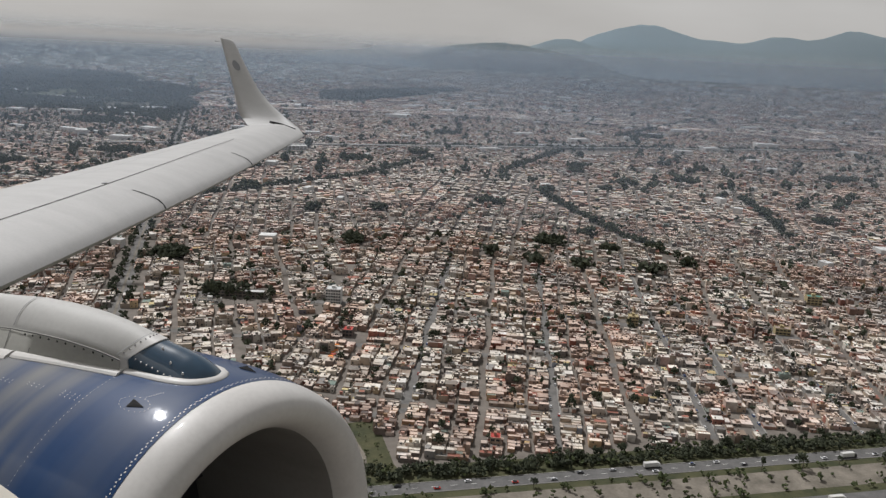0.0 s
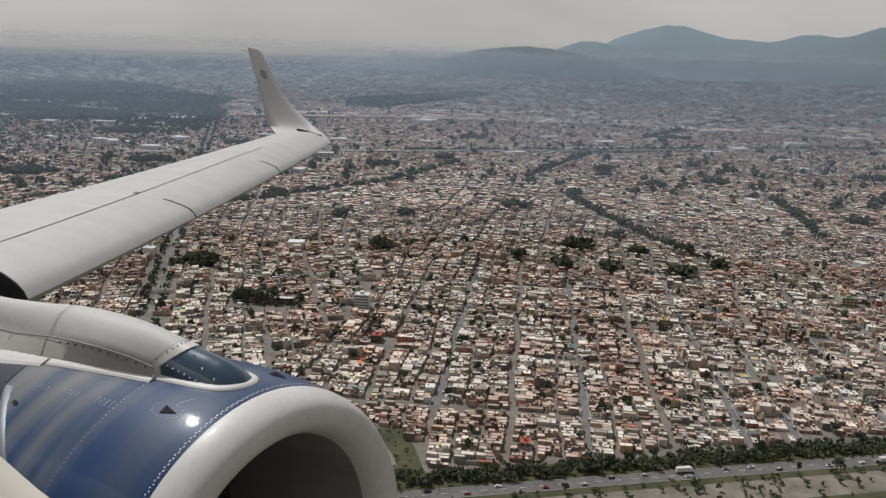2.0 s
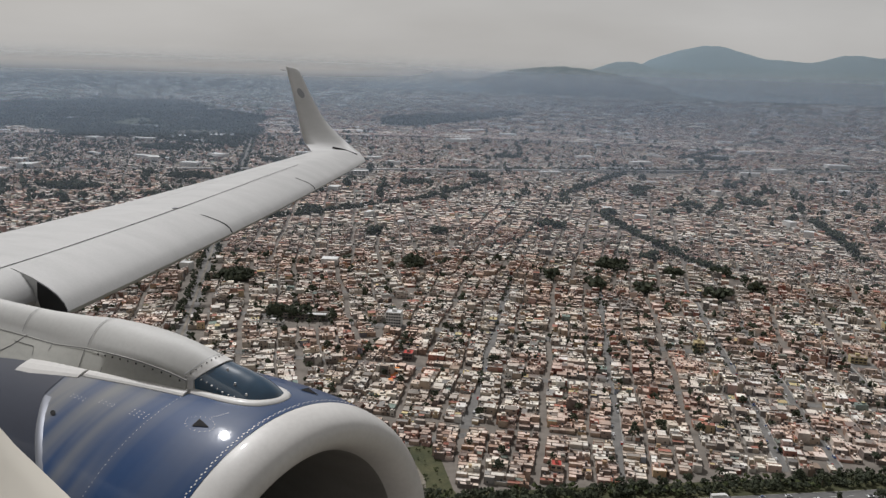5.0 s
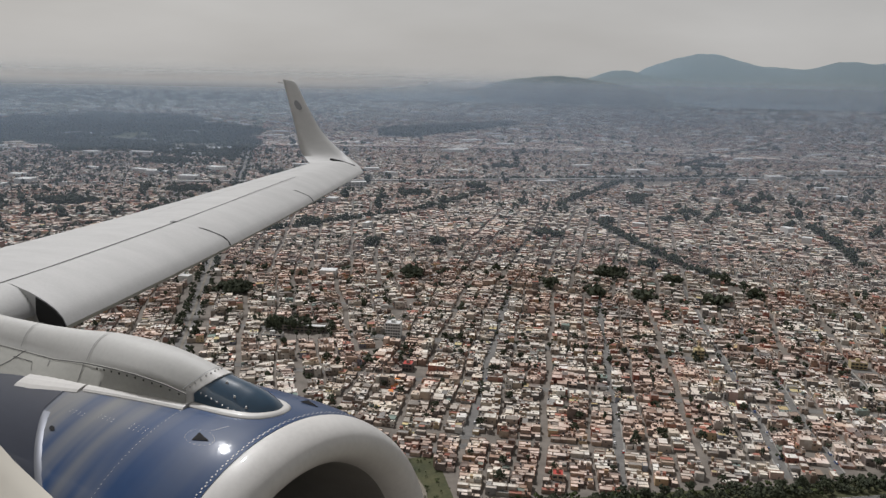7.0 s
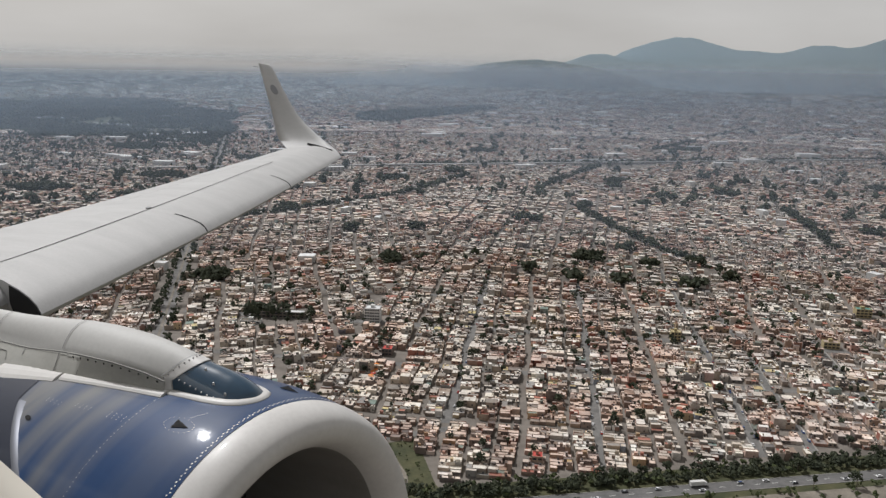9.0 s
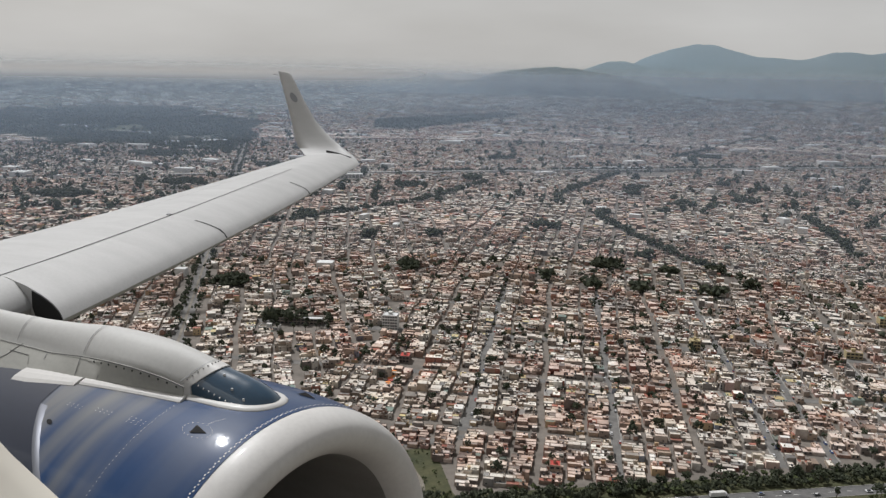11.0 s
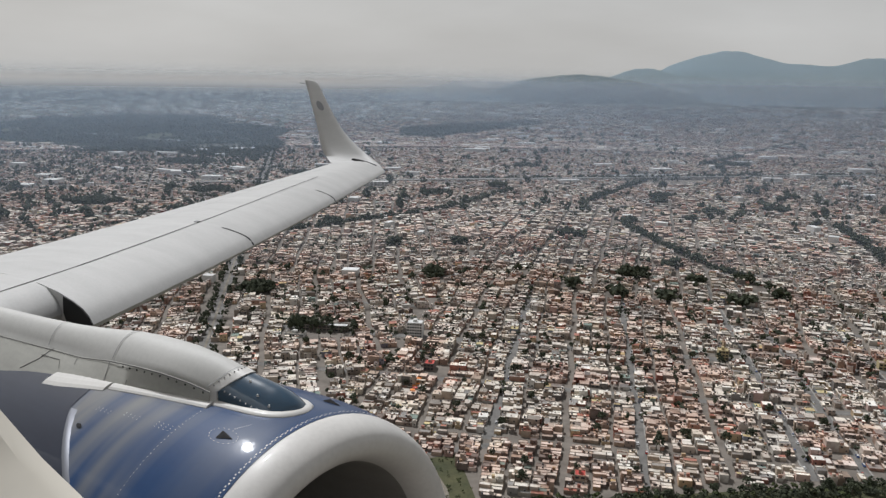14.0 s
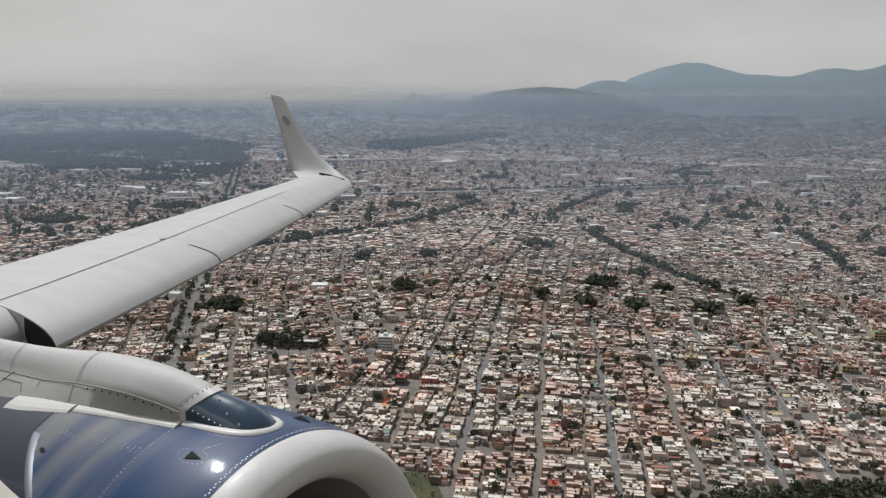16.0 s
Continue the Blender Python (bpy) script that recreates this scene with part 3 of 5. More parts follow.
# a darker patch laid on the cowl paints the dark reflection behind the band
v, f = loft([[cowl_point(highlight_line(d) - 0.02 - 1.4 * k, d, 0.0025) for k in (0, 0.1, 0.25, 0.5, 0.75, 1)] for d in np.linspace(100, 150, 40)], False)
on_engine("dark_reflection_patch", v, f, [DARK_REFLECTION_PAINT], cowl, "darker blue patch painted as the dark reflection on the cowling")

# pylon fairing over the cowl
PX = [-0.085, -0.095, -0.115, -0.15, -0.20, -0.28, -0.36, -0.45, -0.54, -0.66, -0.85, -1.05, -1.3, -1.6, -1.9, -2.3, -3.2, -4.2]
PH = [0.966, 0.988, 1.006, 1.029, 1.055, 1.08, 1.098, 1.124, 1.147, 1.165, 1.178, 1.187, 1.187, 1.167, 1.155, 1.15, 1.15, 1.14]
PS = [0.955, 0.956, 0.957, 0.959, 0.962, 0.975, 1.0, 1.024, 1.044, 1.064, 1.081, 1.084, 1.074, 1.044, 1.042, 1.042, 1.042, 1.042]
PN = [0.055, 0.015, -0.02, -0.048, -0.07, -0.085, -0.092, -0.098, -0.105, -0.115, -0.128, -0.135, -0.135, -0.13, -0.13, -0.14, -0.16, -0.16]
PF = [0.075, 0.113, 0.145, 0.161, 0.169, 0.165, 0.15, 0.138, 0.132, 0.142, 0.165, 0.172, 0.158, 0.125, 0.10, 0.09, 0.09, 0.10]
CAP_END = -0.49                                   # where the cap ends at its foot; its crest ends farther forward


def along_pylon(x, values):
    return float(np.interp(-x, [-k for k in PX], values))


def foot(x, side):
    """Where the flat side of the fairing stands on the cowl."""
    if x > CAP_END:
        return (along_pylon(x, PN if side < 0 else PF), 0.80)
    y = 0.016 - along_pylon(x, PN) + float(np.interp(-x, [0.75, 1.2, 1.7, 2.4], [0.0, 0.04, 0.085, 0.11]))
    return (-y if side < 0 else along_pylon(x, PF) + 0.01, math.sqrt(0.965 ** 2 - y * y) - 0.02)


HOOD = ((-1, 1.0), (-0.90, 0.79), (-0.78, 0.57), (-0.64, 0.37), (-0.48, 0.205), (-0.32, 0.09), (-0.16, 0.022), (0, 0))
HOOD = HOOD + tuple((-a, b) for a, b in HOOD[-2::-1])


def pylon_ring(x, grow=0.0):
    """A section of the fairing, raked so that its crest lies ahead of its foot."""
    rake = float(np.interp(-x, [0.085, 0.30, -CAP_END, 1.0], [0.0, 0.06, 0.10, 0.0]))
    ring = []
    for side, drop in HOOD:
        k = min(x + rake * (1 - drop), PX[0])
        h = along_pylon(k, PH) + grow
        a, b = along_pylon(k, PN) - grow, along_pylon(k, PF) + grow
        m, w = (a + b) / 2, (b - a) / 2
        crest = h - along_pylon(k, PS)
        ring.append((k, m + w * side, h - crest * drop))
    (ya, za), (yb, zb) = foot(x, -1), foot(x, 1)
    return [(x, ya - grow, za)] + ring + [(x, yb + grow, zb)]


v, f = loft([pylon_ring(x) for x in [CAP_END + 0.01] + list(np.linspace(-0.51, -3.6, 44)) + [-4.2]])
pylon = on_engine("pylon_fairing", v, f, [PYLON_PAINT], None, "off-white fairing joining the engine to the wing")
v, f = loft([pylon_ring(x, -0.004) for x in list(PX[:4]) + list(np.linspace(-0.18, CAP_END, 14))])
cap = on_engine("fairing_cap", v, f, [CAP_PAINT], None, "glossy near-black blue nose cap of the fairing")
v, f = loft([pylon_ring(x, 0.003) for x in (CAP_END + 0.008, CAP_END - 0.012, CAP_END - 0.03, CAP_END - 0.046)])
on_engine("cap_band", v, f, [LIP_PAINT], pylon, "off-white band round the cap")


def sealing(name, outline, widths, mat, parent, smooth=True):
    """A raised sealing strip along a line in plan, draped over the cowl, lying to the left of its way."""
    rings = []
    for i, (x, y) in enumerate(outline):
        wide = widths[i] if isinstance(widths, list) else widths
        a, b = Vector(outline[max(i - 1, 0)]), Vector(outline[min(i + 1, len(outline) - 1)])
        side = Vector((-(b - a).y, (b - a).x)).normalized()
        ring = []
        for o, up in ((-0.012, -0.03), (-0.012, 0.012), (wide * 0.3, 0.013), (wide * 0.75, 0.010), (wide, 0.003), (wide, -0.03)):
            px0, py0 = x + side.x * o, y + side.y * o
            ring.append((px0, py0, math.sqrt(cowl_r(min(px0, 0.02)) ** 2 - py0 ** 2) + up))
        rings.append(ring)
    v, f = loft(rings)
    return on_engine(name, v, f, [mat], parent, "", smooth)


# sealing rim where cap and fairing meet the cowl
rim_x = list(np.linspace(CAP_END, -0.22, 10)) + [-0.18, -0.15, -0.13, -0.115, -0.105, -0.095, -0.088]
sealing("cap_rim", [(x, along_pylon(x, PF)) for x in rim_x] + [(-0.085, 0.065)] + [(x, along_pylon(x, PN)) for x in rim_x[::-1]], 0.026, LIP_PAINT, cap)
for x0, x1, outer in ((-0.495, -1.215, ((0.48, 0.77, 1.2), (0.160, 0.187, 0.234))), (-1.235, -1.74, ((1.21, 1.6, 1.74), (0.25, 0.312, 0.318)))):
    line = [(x, foot(x, -1)[0] - 0.002) for x in np.linspace(x0, x1, 18)]
    sealing("fairing_sill", line, [float(np.interp(-x, *outer)) + y for x, y in line], LIP_PAINT, pylon, False)

for x in list(np.linspace(-0.14, -0.455, 10)):
    r = pylon_ring(x, -0.004)
    p = Vector(r[1]).lerp(Vector(r[2]), 0.7)
    v, f = loft([[p + Vector((s * math.cos(a), -h, s * math.sin(a))) for a in np.linspace(0, 5.2, 6)] for s, h in ((0.0045, -0.002), (0.003, 0.003))])
    on_engine("rivet", v, f, [RIVET], cap, "", False)
for x, k in ((-0.30, 4), (-0.20, 3), (-0.42, 6)):
    p = Vector(pylon_ring(x, -0.003)[k])
    v, f = loft([[p + Vector((s * math.cos(a), s * math.sin(a) * 0.8, h)) for a in np.linspace(0, 5.2, 6)] for s, h in ((0.008, -0.004), (0.005, 0.006))])
    on_engine("rivet", v, f, [RIVET], cap, "", False)


def fairing_side(x, z):
    r = pylon_ring(x)
    t = (r[1][2] - z) / (r[1][2] - r[0][2])
    return Vector((x, r[1][1] + t * (r[0][1] - r[1][1]) - 0.012, z))


def shoulder(x):
    """Height at which the hood of the fairing meets its flat side."""
    return pylon_ring(x)[1][2]


xs = list(np.linspace(-0.51, -3.6, 44))
v, f = loft([[fairing_side(x, shoulder(x) - 0.006), fairing_side(x, shoulder(x) - 0.006) + Vector((0, -0.003, -0.002)), fairing_side(x, 0.86) + Vector((0, -0.003, 0)), fairing_side(x, 0.86)] for x in xs])
on_engine("side_panel", v, f, [PANEL_PAINT], pylon, "weathered grey side panel of the fairing")
for pts in ([(x, shoulder(x) - 0.010) for x in xs], [(-1.30, shoulder(-1.30) - 0.01), (-1.305, 1.01), (-1.31, 0.95)], [(-1.98, 1.0), (-1.78, 1.0), (-1.75, 0.965)], [(-1.63, 1.03), (-1.63, 1.0)], [(-1.12, 1.0), (-1.125, 0.975)],
            [(-1.9, 1.04), (-1.93, 1.02), (-1.98, 0.98), (-2.1, 0.92)]):
    v, f = strip([fairing_side(*p) for p in pts], 0.006, (0, -1, 0), 0.005)
    on_engine("panel_joint", v, f, [MARK_PAINT], pylon)
for x, lift in ((-1.30, 0.004), (-1.98, 0.004), (CAP_END - 0.052, 0.003)):
    v, f = strip([Vector(p) for p in pylon_ring(x, 0.002)[1:-1]], 0.006, (0, -0.5, 0.86), lift)
    on_engine("panel_joint", v, f, [MARK_PAINT], pylon)
for k in range(9):                               # screws of the band behind the cap
    p = Vector(pylon_ring(CAP_END - 0.036, 0.004)[1 + k])
    v, f = loft([[p + Vector((r * math.cos(a), r * math.sin(a), h)) for a in np.linspace(0, 5.2, 6)] for r, h in ((0.004, -0.003), (0.003, 0.003))])
    on_engine("screw", v, f, [MARK_PAINT], pylon, "", False)
for k in range(11):
    x = -0.555 - 0.062 * k
    p = fairing_side(x, shoulder(x) - 0.024) + Vector((0, -0.002, 0))
    v, f = loft([[p + Vector((0.0058 * math.cos(a), -h, 0.0058 * math.sin(a))) for a in np.linspace(0, 5.2, 6)] for h in (0, 0.003)])
    on_engine("screw", v, f, [DARK], pylon, "", False)

# fuselage side with the cabin window in front of the eye
SIDE_Z, RAD = -0.30, 1.52


def skin(x, deg, out=0.0):
    return (x, 0.115 - RAD + (RAD + out) * math.cos(radians(deg)), SIDE_Z + (RAD + out) * math.sin(radians(deg)))


def window_rim(grow, n=40):
    """The rounded outline of the window, seen square on: x, z."""
    out = []
    for k in range(n):
        a = 2 * math.pi * k / n
        c, s = math.cos(a), math.sin(a)
        out.append((-0.10 + (0.240 + grow) * math.copysign(abs(c) ** 0.667, c), 0.06 + (0.193 + grow) * math.copysign(abs(s) ** 0.667, s)))
    return out


xs = [-14, -10, -6, -3, -1.5, -0.45, 0.25, 1.5, 3, 6]
ds = [-180 + 11 * k for k in range(16)] + [-4, 7, 19, 30] + [30 + 10 * k for k in range(1, 16)]
ND = len(ds)
v = [skin(x, d) for x in xs for d in ds]
f = [(i * ND + j, i * ND + j + 1, (i + 1) * ND + j + 1, (i + 1) * ND + j) for i in range(len(xs) - 1) for j in range(ND - 1) if not (xs[i] == -0.45 and -4 <= ds[j] < 30)]
f += [tuple(range(ND - 1)), tuple((len(xs) - 1) * ND + j for j in range(ND - 1))]
fuselage = part("fuselage", mesh_of("fuselage", v, f, [SKIN_PAINT], smooth=True), airliner, "white fuselage side with a cabin window")
# the panel round the window: from the rounded hole out to the gap in the skin
n = 40
hole, outer = window_rim(0.0, n), []
for x, z in hole:
    a = math.atan2(z - 0.06, x + 0.10)
    t = min(0.35 / max(abs(math.cos(a)), 1e-6), (0.36 if math.sin(a) > 0 else 0.50) / max(abs(math.sin(a)), 1e-6))
    outer.append((-0.10 + t * math.cos(a), 0.06 + t * math.sin(a)))


def bulge(z, out=0.0):
    return 0.115 - RAD + math.sqrt(max((RAD + out) ** 2 - (z - SIDE_Z) ** 2, 0.01))


v = [(x, bulge(z) - 0.002, z) for x, z in outer] + [(x, bulge(z), z) for x, z in hole] + [(x - 0.0, 0.098, z) for x, z in hole] + [(-0.10 + (x + 0.10) * 1.25, 0.03, 0.06 + (z - 0.06) * 1.25) for x, z in hole]
f = [(i * n + j, i * n + (j + 1) % n, (i + 1) * n + (j + 1) % n, (i + 1) * n + j) for i in range(3) for j in range(n)]
part("window_surround", mesh_of("window_surround", v, f, [CABIN_PLASTIC], smooth=True), fuselage, "cream plastic surround of the cabin window")


# ---- the plain of the city ----
rng = np.random.default_rng(7)
FLAT, RISE = 3000.0, 1800.0


def warp(x, y):
    """Beyond three kilometres the basin's floor climbs towards its rim: plan place, height and shrinking of things there."""
    x, y = np.asarray(x, float), np.asarray(y, float)
    r = np.hypot(x, y) + 1e-6
    q = np.where(r < FLAT, r, FLAT + RISE * (1 - np.exp(-np.maximum(r - FLAT, 0) / RISE)))
    k = q / r
    return x * k, y * k, EYE * (1 - k), k


radii = [0, 120, 260, 400, 600, 900, 1300, 1800, 2400, 3000, 3200, 3500, 3900, 4400, 5000, 5800, 7000, 9000, 13000, 22000, 45000]
v, f = [], []
SEG = 96
for r in radii:
    for s in range(SEG):
        a = 2 * math.pi * s / SEG
        x, y, z, _ = warp(r * math.sin(a), r * math.cos(a))
        v.append((float(x), float(y), float(z)))
for i in range(len(radii) - 1):
    for s in range(SEG):
        t = (s + 1) % SEG
        f.append((i * SEG + s, i * SEG + t, (i + 1) * SEG + t, (i + 1) * SEG + s))
ground = tagged(new("ground", mesh_of("ground", v, f[SEG:] + [tuple(range(SEG, 2 * SEG))], [CITY_PLAIN])), "grey-brown city ground with yards, rising to hazy far suburbs", "ground", kind="structure")


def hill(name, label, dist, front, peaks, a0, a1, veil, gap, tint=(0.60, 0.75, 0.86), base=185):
    """A ridge with straight slopes: peaks of (azimuth, half width, height over the eye, half width of the flat top)."""
    cols, rows_ = 150, 16
    v, w, f = [], [], []
    for i in range(rows_):
        k = i / (rows_ - 1)
        for j in range(cols):
            az = a0 + (a1 - a0) * j / (cols - 1)
            top = EYE - 70 + sum(max(0, (h + 70) * (1 - (max(0, abs(az - c) - flat) / wide) ** 1.2)) ** 8 for c, wide, h, flat in peaks) ** 0.125
            top += noise.fractal(Vector((az * 0.9, dist, 0.5)), 1.0, 2.0, 4) * 5
            edge = min(1, (j / (cols - 1)) * 6, (1 - j / (cols - 1)) * 6)
            r = dist - front * (1 - k)
            shape = math.sin(k * math.pi / 2) ** 1.3
            n1 = noise.fractal(Vector((az * 0.9, k * 2.6, dist)), 1.0, 2.0, 5) * 12 * math.sin(k * math.pi) ** 0.7
            z = base + (top - base) * shape * (0.25 + 0.75 * edge) + n1 * edge
            v.append((r * math.sin(radians(az)), r * math.cos(radians(az)), z))
            # a tinted sheet cut to the crest's outline paints haze over the hill
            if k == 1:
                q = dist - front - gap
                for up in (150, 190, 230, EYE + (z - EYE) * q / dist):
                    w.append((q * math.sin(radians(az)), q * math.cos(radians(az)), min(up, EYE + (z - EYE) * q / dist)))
    for i in range(rows_ - 1):
        for j in range(cols - 1):
            f.append((i * cols + j, i * cols + j + 1, (i + 1) * cols + j + 1, (i + 1) * cols + j))
    g = [(4 * j + k, 4 * j + k + 1, 4 * j + k + 5, 4 * j + k + 4) for j in range(cols - 1) for k in range(3)]
    tagged(new("backdrop_haze_sheet", mesh_of("backdrop_haze_sheet", w, g, [haze_sheet("haze", 150, 0.6 * veil, veil, 1600, tint)], smooth=True)), "upright blue-tinted sheet imitating haze in front of the hill", "haze", kind="structure")
    return tagged(new(name, mesh_of(name, v, f, [HILL], smooth=True)), label, "hill", kind="structure")


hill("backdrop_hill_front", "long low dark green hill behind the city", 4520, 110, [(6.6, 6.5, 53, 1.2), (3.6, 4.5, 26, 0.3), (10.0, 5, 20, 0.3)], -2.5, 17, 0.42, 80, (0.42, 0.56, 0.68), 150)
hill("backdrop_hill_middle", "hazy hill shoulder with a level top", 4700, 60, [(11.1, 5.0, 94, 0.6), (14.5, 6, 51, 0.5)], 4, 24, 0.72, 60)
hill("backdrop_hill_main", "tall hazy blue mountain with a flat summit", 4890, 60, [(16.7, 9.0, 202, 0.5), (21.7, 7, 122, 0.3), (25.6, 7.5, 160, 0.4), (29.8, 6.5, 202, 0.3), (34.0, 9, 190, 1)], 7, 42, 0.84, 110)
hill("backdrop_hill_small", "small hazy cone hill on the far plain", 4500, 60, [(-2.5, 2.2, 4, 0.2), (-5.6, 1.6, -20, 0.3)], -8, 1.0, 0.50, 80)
# upright tinted sheets at set distances stand in for the haze of distance
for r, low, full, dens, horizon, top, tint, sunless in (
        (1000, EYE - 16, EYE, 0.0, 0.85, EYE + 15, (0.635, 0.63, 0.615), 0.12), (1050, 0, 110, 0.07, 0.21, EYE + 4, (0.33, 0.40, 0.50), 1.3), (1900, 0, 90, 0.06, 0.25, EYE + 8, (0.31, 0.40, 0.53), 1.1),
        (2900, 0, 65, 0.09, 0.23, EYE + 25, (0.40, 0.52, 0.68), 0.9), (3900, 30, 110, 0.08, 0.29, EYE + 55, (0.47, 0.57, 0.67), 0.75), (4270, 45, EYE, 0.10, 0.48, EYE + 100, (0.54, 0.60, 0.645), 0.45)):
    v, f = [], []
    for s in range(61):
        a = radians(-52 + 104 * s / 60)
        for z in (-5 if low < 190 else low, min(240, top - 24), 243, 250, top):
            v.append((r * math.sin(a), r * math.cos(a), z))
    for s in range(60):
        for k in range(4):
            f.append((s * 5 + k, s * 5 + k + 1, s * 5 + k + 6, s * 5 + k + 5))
    tagged(new("backdrop_haze_sheet", mesh_of("backdrop_haze_sheet", v, f, [haze_sheet("haze", low, dens, horizon, top, tint, sunless, full, r)])), "thin tinted see-through sheet imitating haze", "haze", kind="structure")

# ---- plan of the streets ----
DISTRICTS = [(120, 560, 7.5, 7, 509), (-330, 640, -13.5, -275, 729), (-330, 1300, -8, -358, 1065), (330, 1230, 12, 64, 1029), (860, 1200, 21, 800, 1200), (0, 1900, 2, 0, 1900), (900, 2050, 26, 900, 2000),
             (-950, 1900, -22, -950, 1900), (250, 2750, 10, 250, 2700), (-420, 2700, -13, -627, 2387), (1500, 2750, -14, 1500, 2700), (560, 700, 15, 357, 659), (-800, 1150, 18, -800, 1100)]
WOODS = [(144, 1269, 24, 13), (269, 1411, 15, 14), (200, 1004, 22, 14), (112, 942, 8, 13), (163, 902, 8, 15), (220, 886, 10, 11), (280, 976, 13, 9), (262, 1061, 15, 9), (597, 1584, 28, 17), (621, 1274, 13, 15), (700, 1208, 20, 13),
         (302, 872, 15, 7), (381, 1667, 17, 11), (361, 910, 13, 6), (390, 1441, 13, 9), (-61, 973, 17, 15), (-274, 876, 22, 19), (-38, 1185, 13, 15), (-142, 1160, 10, 13), (-270, 1340, 17, 15), (30, 1870, 24, 17), (-100, 1720, 28, 16), (-170, 745, 28, 6),
         (-420, 1500, 34, 26), (-620, 1700, 48, 36), (-800, 1500, 56, 34), (-560, 1250, 32, 22), (1000, 1700, 36, 20), (400, 1750, 24, 14), (-900, 2300, 90, 60), (-500, 2050, 56, 26), (120, 2350, 44, 24), (800, 2500, 60, 28)]
ROWS = [[(223, 1664), (428, 2062)], [(254, 1421), (283, 1216), (307, 1119), (322, 1045), (357, 950)], [(643, 1413), (622, 1260), (575, 1085)], [(684, 2482), (1384, 3533)], [(475, 2120), (900, 2225), (1365, 2340)], [(-60, 2010), (475, 2110)], [(-330, 1250), (-90, 1500), (60, 1820)], [(-640, 1120), (-440, 1240)]]
FOREST = [(-2100, 2950), (-1620, 2800), (-1325, 2630), (-1000, 2590), (-860, 2480), (-700, 2440), (-1000, 3840), (-1450, 4300), (-1914, 5130), (-2700, 5000), (-2600, 3700)]
GLADES = [(-1330, 3080, 240, 60), (-900, 2760, 60, 26), (-1650, 3350, 150, 40), (-1250, 3600, 120, 50), (-1000, 2660, 40, 40)]
PARK = [(-395, 3600), (-240, 3500), (360, 4900), (250, 5100), (-450, 4100)]


def inside(poly, x, y):
    hit = np.zeros(np.shape(x), bool)
    for (x0, y0), (x1, y1) in zip(poly, poly[1:] + poly[:1]):
        cross = ((y0 > y) != (y1 > y)) & (x < (x1 - x0) * (y - y0) / (y1 - y0 + 1e-9) + x0)
        hit ^= cross
    return hit


def belt(x):
    """South edge of the houses: the trees along the ring road."""
    return 435 + 0.173 * (np.asarray(x) - 46)


def avenue_offset(x, y):
    """Distance across from the long avenue that runs away to the far woods."""
    return (x + 275) * 0.971 + (y - 729) * 0.239


def viaduct_offset(x, y):
    return (y - 1927) * 0.97 - (x + 258) * 0.241


FIELD = [(-230, 440), (-60, 468), (-14, 484), (0, 425), (22, 380), (-230, 330)]
CLEAR = [(-66, 732, 22), (227, 694, 17), (452, 778, 20), (370, 681, 18), (-162, 742, 36), (33, 1810, 20), (-285, 1866, 62), (-45, 644, 13), (460, 2116, 130)]


def buildable(x, y, margin=0.0):
    ok = (y > belt(x)) & ~inside(FIELD, x, y) & (np.abs(avenue_offset(x, y)) > 11.5) & (np.abs(viaduct_offset(x, y)) > 16)
    for cx, cy, rx, ry in WOODS:
        ok &= ((x - cx) / (rx + 3)) ** 2 + ((y - cy) / (ry + 3)) ** 2 > 1
    for line in ROWS:
        for (x0, y0), (x1, y1) in zip(line, line[1:]):
            t = np.clip(((x - x0) * (x1 - x0) + (y - y0) * (y1 - y0)) / ((x1 - x0) ** 2 + (y1 - y0) ** 2), 0, 1)
            ok &= np.hypot(x - x0 - t * (x1 - x0), y - y0 - t * (y1 - y0)) > 10
    for cx, cy, r in CLEAR:
        ok &= np.hypot(x - cx, y - cy) > r
    return ok & ~inside(FOREST, x, y) & ~inside(PARK, x, y)


def in_view(x, y, extra=0.0):
    az = np.degrees(np.arctan2(x, y))
    return (az > -37 - extra) & (az < 37 + extra)


lots = []       # x, y, heading, width along the street, depth, facing
for d, (sx, sy, deg, ox, oy) in enumerate(DISTRICTS):
    ca, sa = math.cos(radians(deg)), math.sin(radians(deg))
    i, j, row = np.meshgrid(np.arange(-60, 61), np.arange(-230, 231), np.arange(2), indexing="ij")
    i, j, row = i.ravel(), j.ravel(), row.ravel()
    cv = i * 36.0 + np.where(row == 0, 10.6, 25.4) + 1.5 * np.sin(j * 0.37 + i * 2.1)
    every = 3 if d in (0, 1, 11) else 4
    shut, shut_next = np.mod(i, every) != 0, np.mod(i + 1, every) != 0      # most lanes between the open streets are mere alleys
    if d == 0:
        shut, shut_next = shut & (i != 7), shut_next & (i != 6)
    cv += np.where(row == 0, -2.9 * shut, 2.9 * shut_next)
    block, within = j // 12, j % 12
    cu = block * 105.0 + 8.5 + within * 8.0 + 4.0 + 23.0 * (np.mod(i * 5, 7) - 3) * (d not in (0,))
    x = ox + cv * ca + cu * sa
    y = oy - cv * sa + cu * ca
    r = np.hypot(x, y)
    ok = (r < 3050) & (y > 300) & in_view(x, y) & buildable(x, y)
    x, y, row = x[ok], y[ok], row[ok]
    near = np.array([np.hypot(x - q[0], y - q[1]) for q in DISTRICTS]).argmin(0)
    keep = near == d
    n = int(keep.sum())
    lots.append(np.c_[x[keep], y[keep], np.full(n, deg), np.where(row[keep] == 0, -1.0, 1.0)])
lots = np.concatenate(lots)
rng.shuffle(lots)
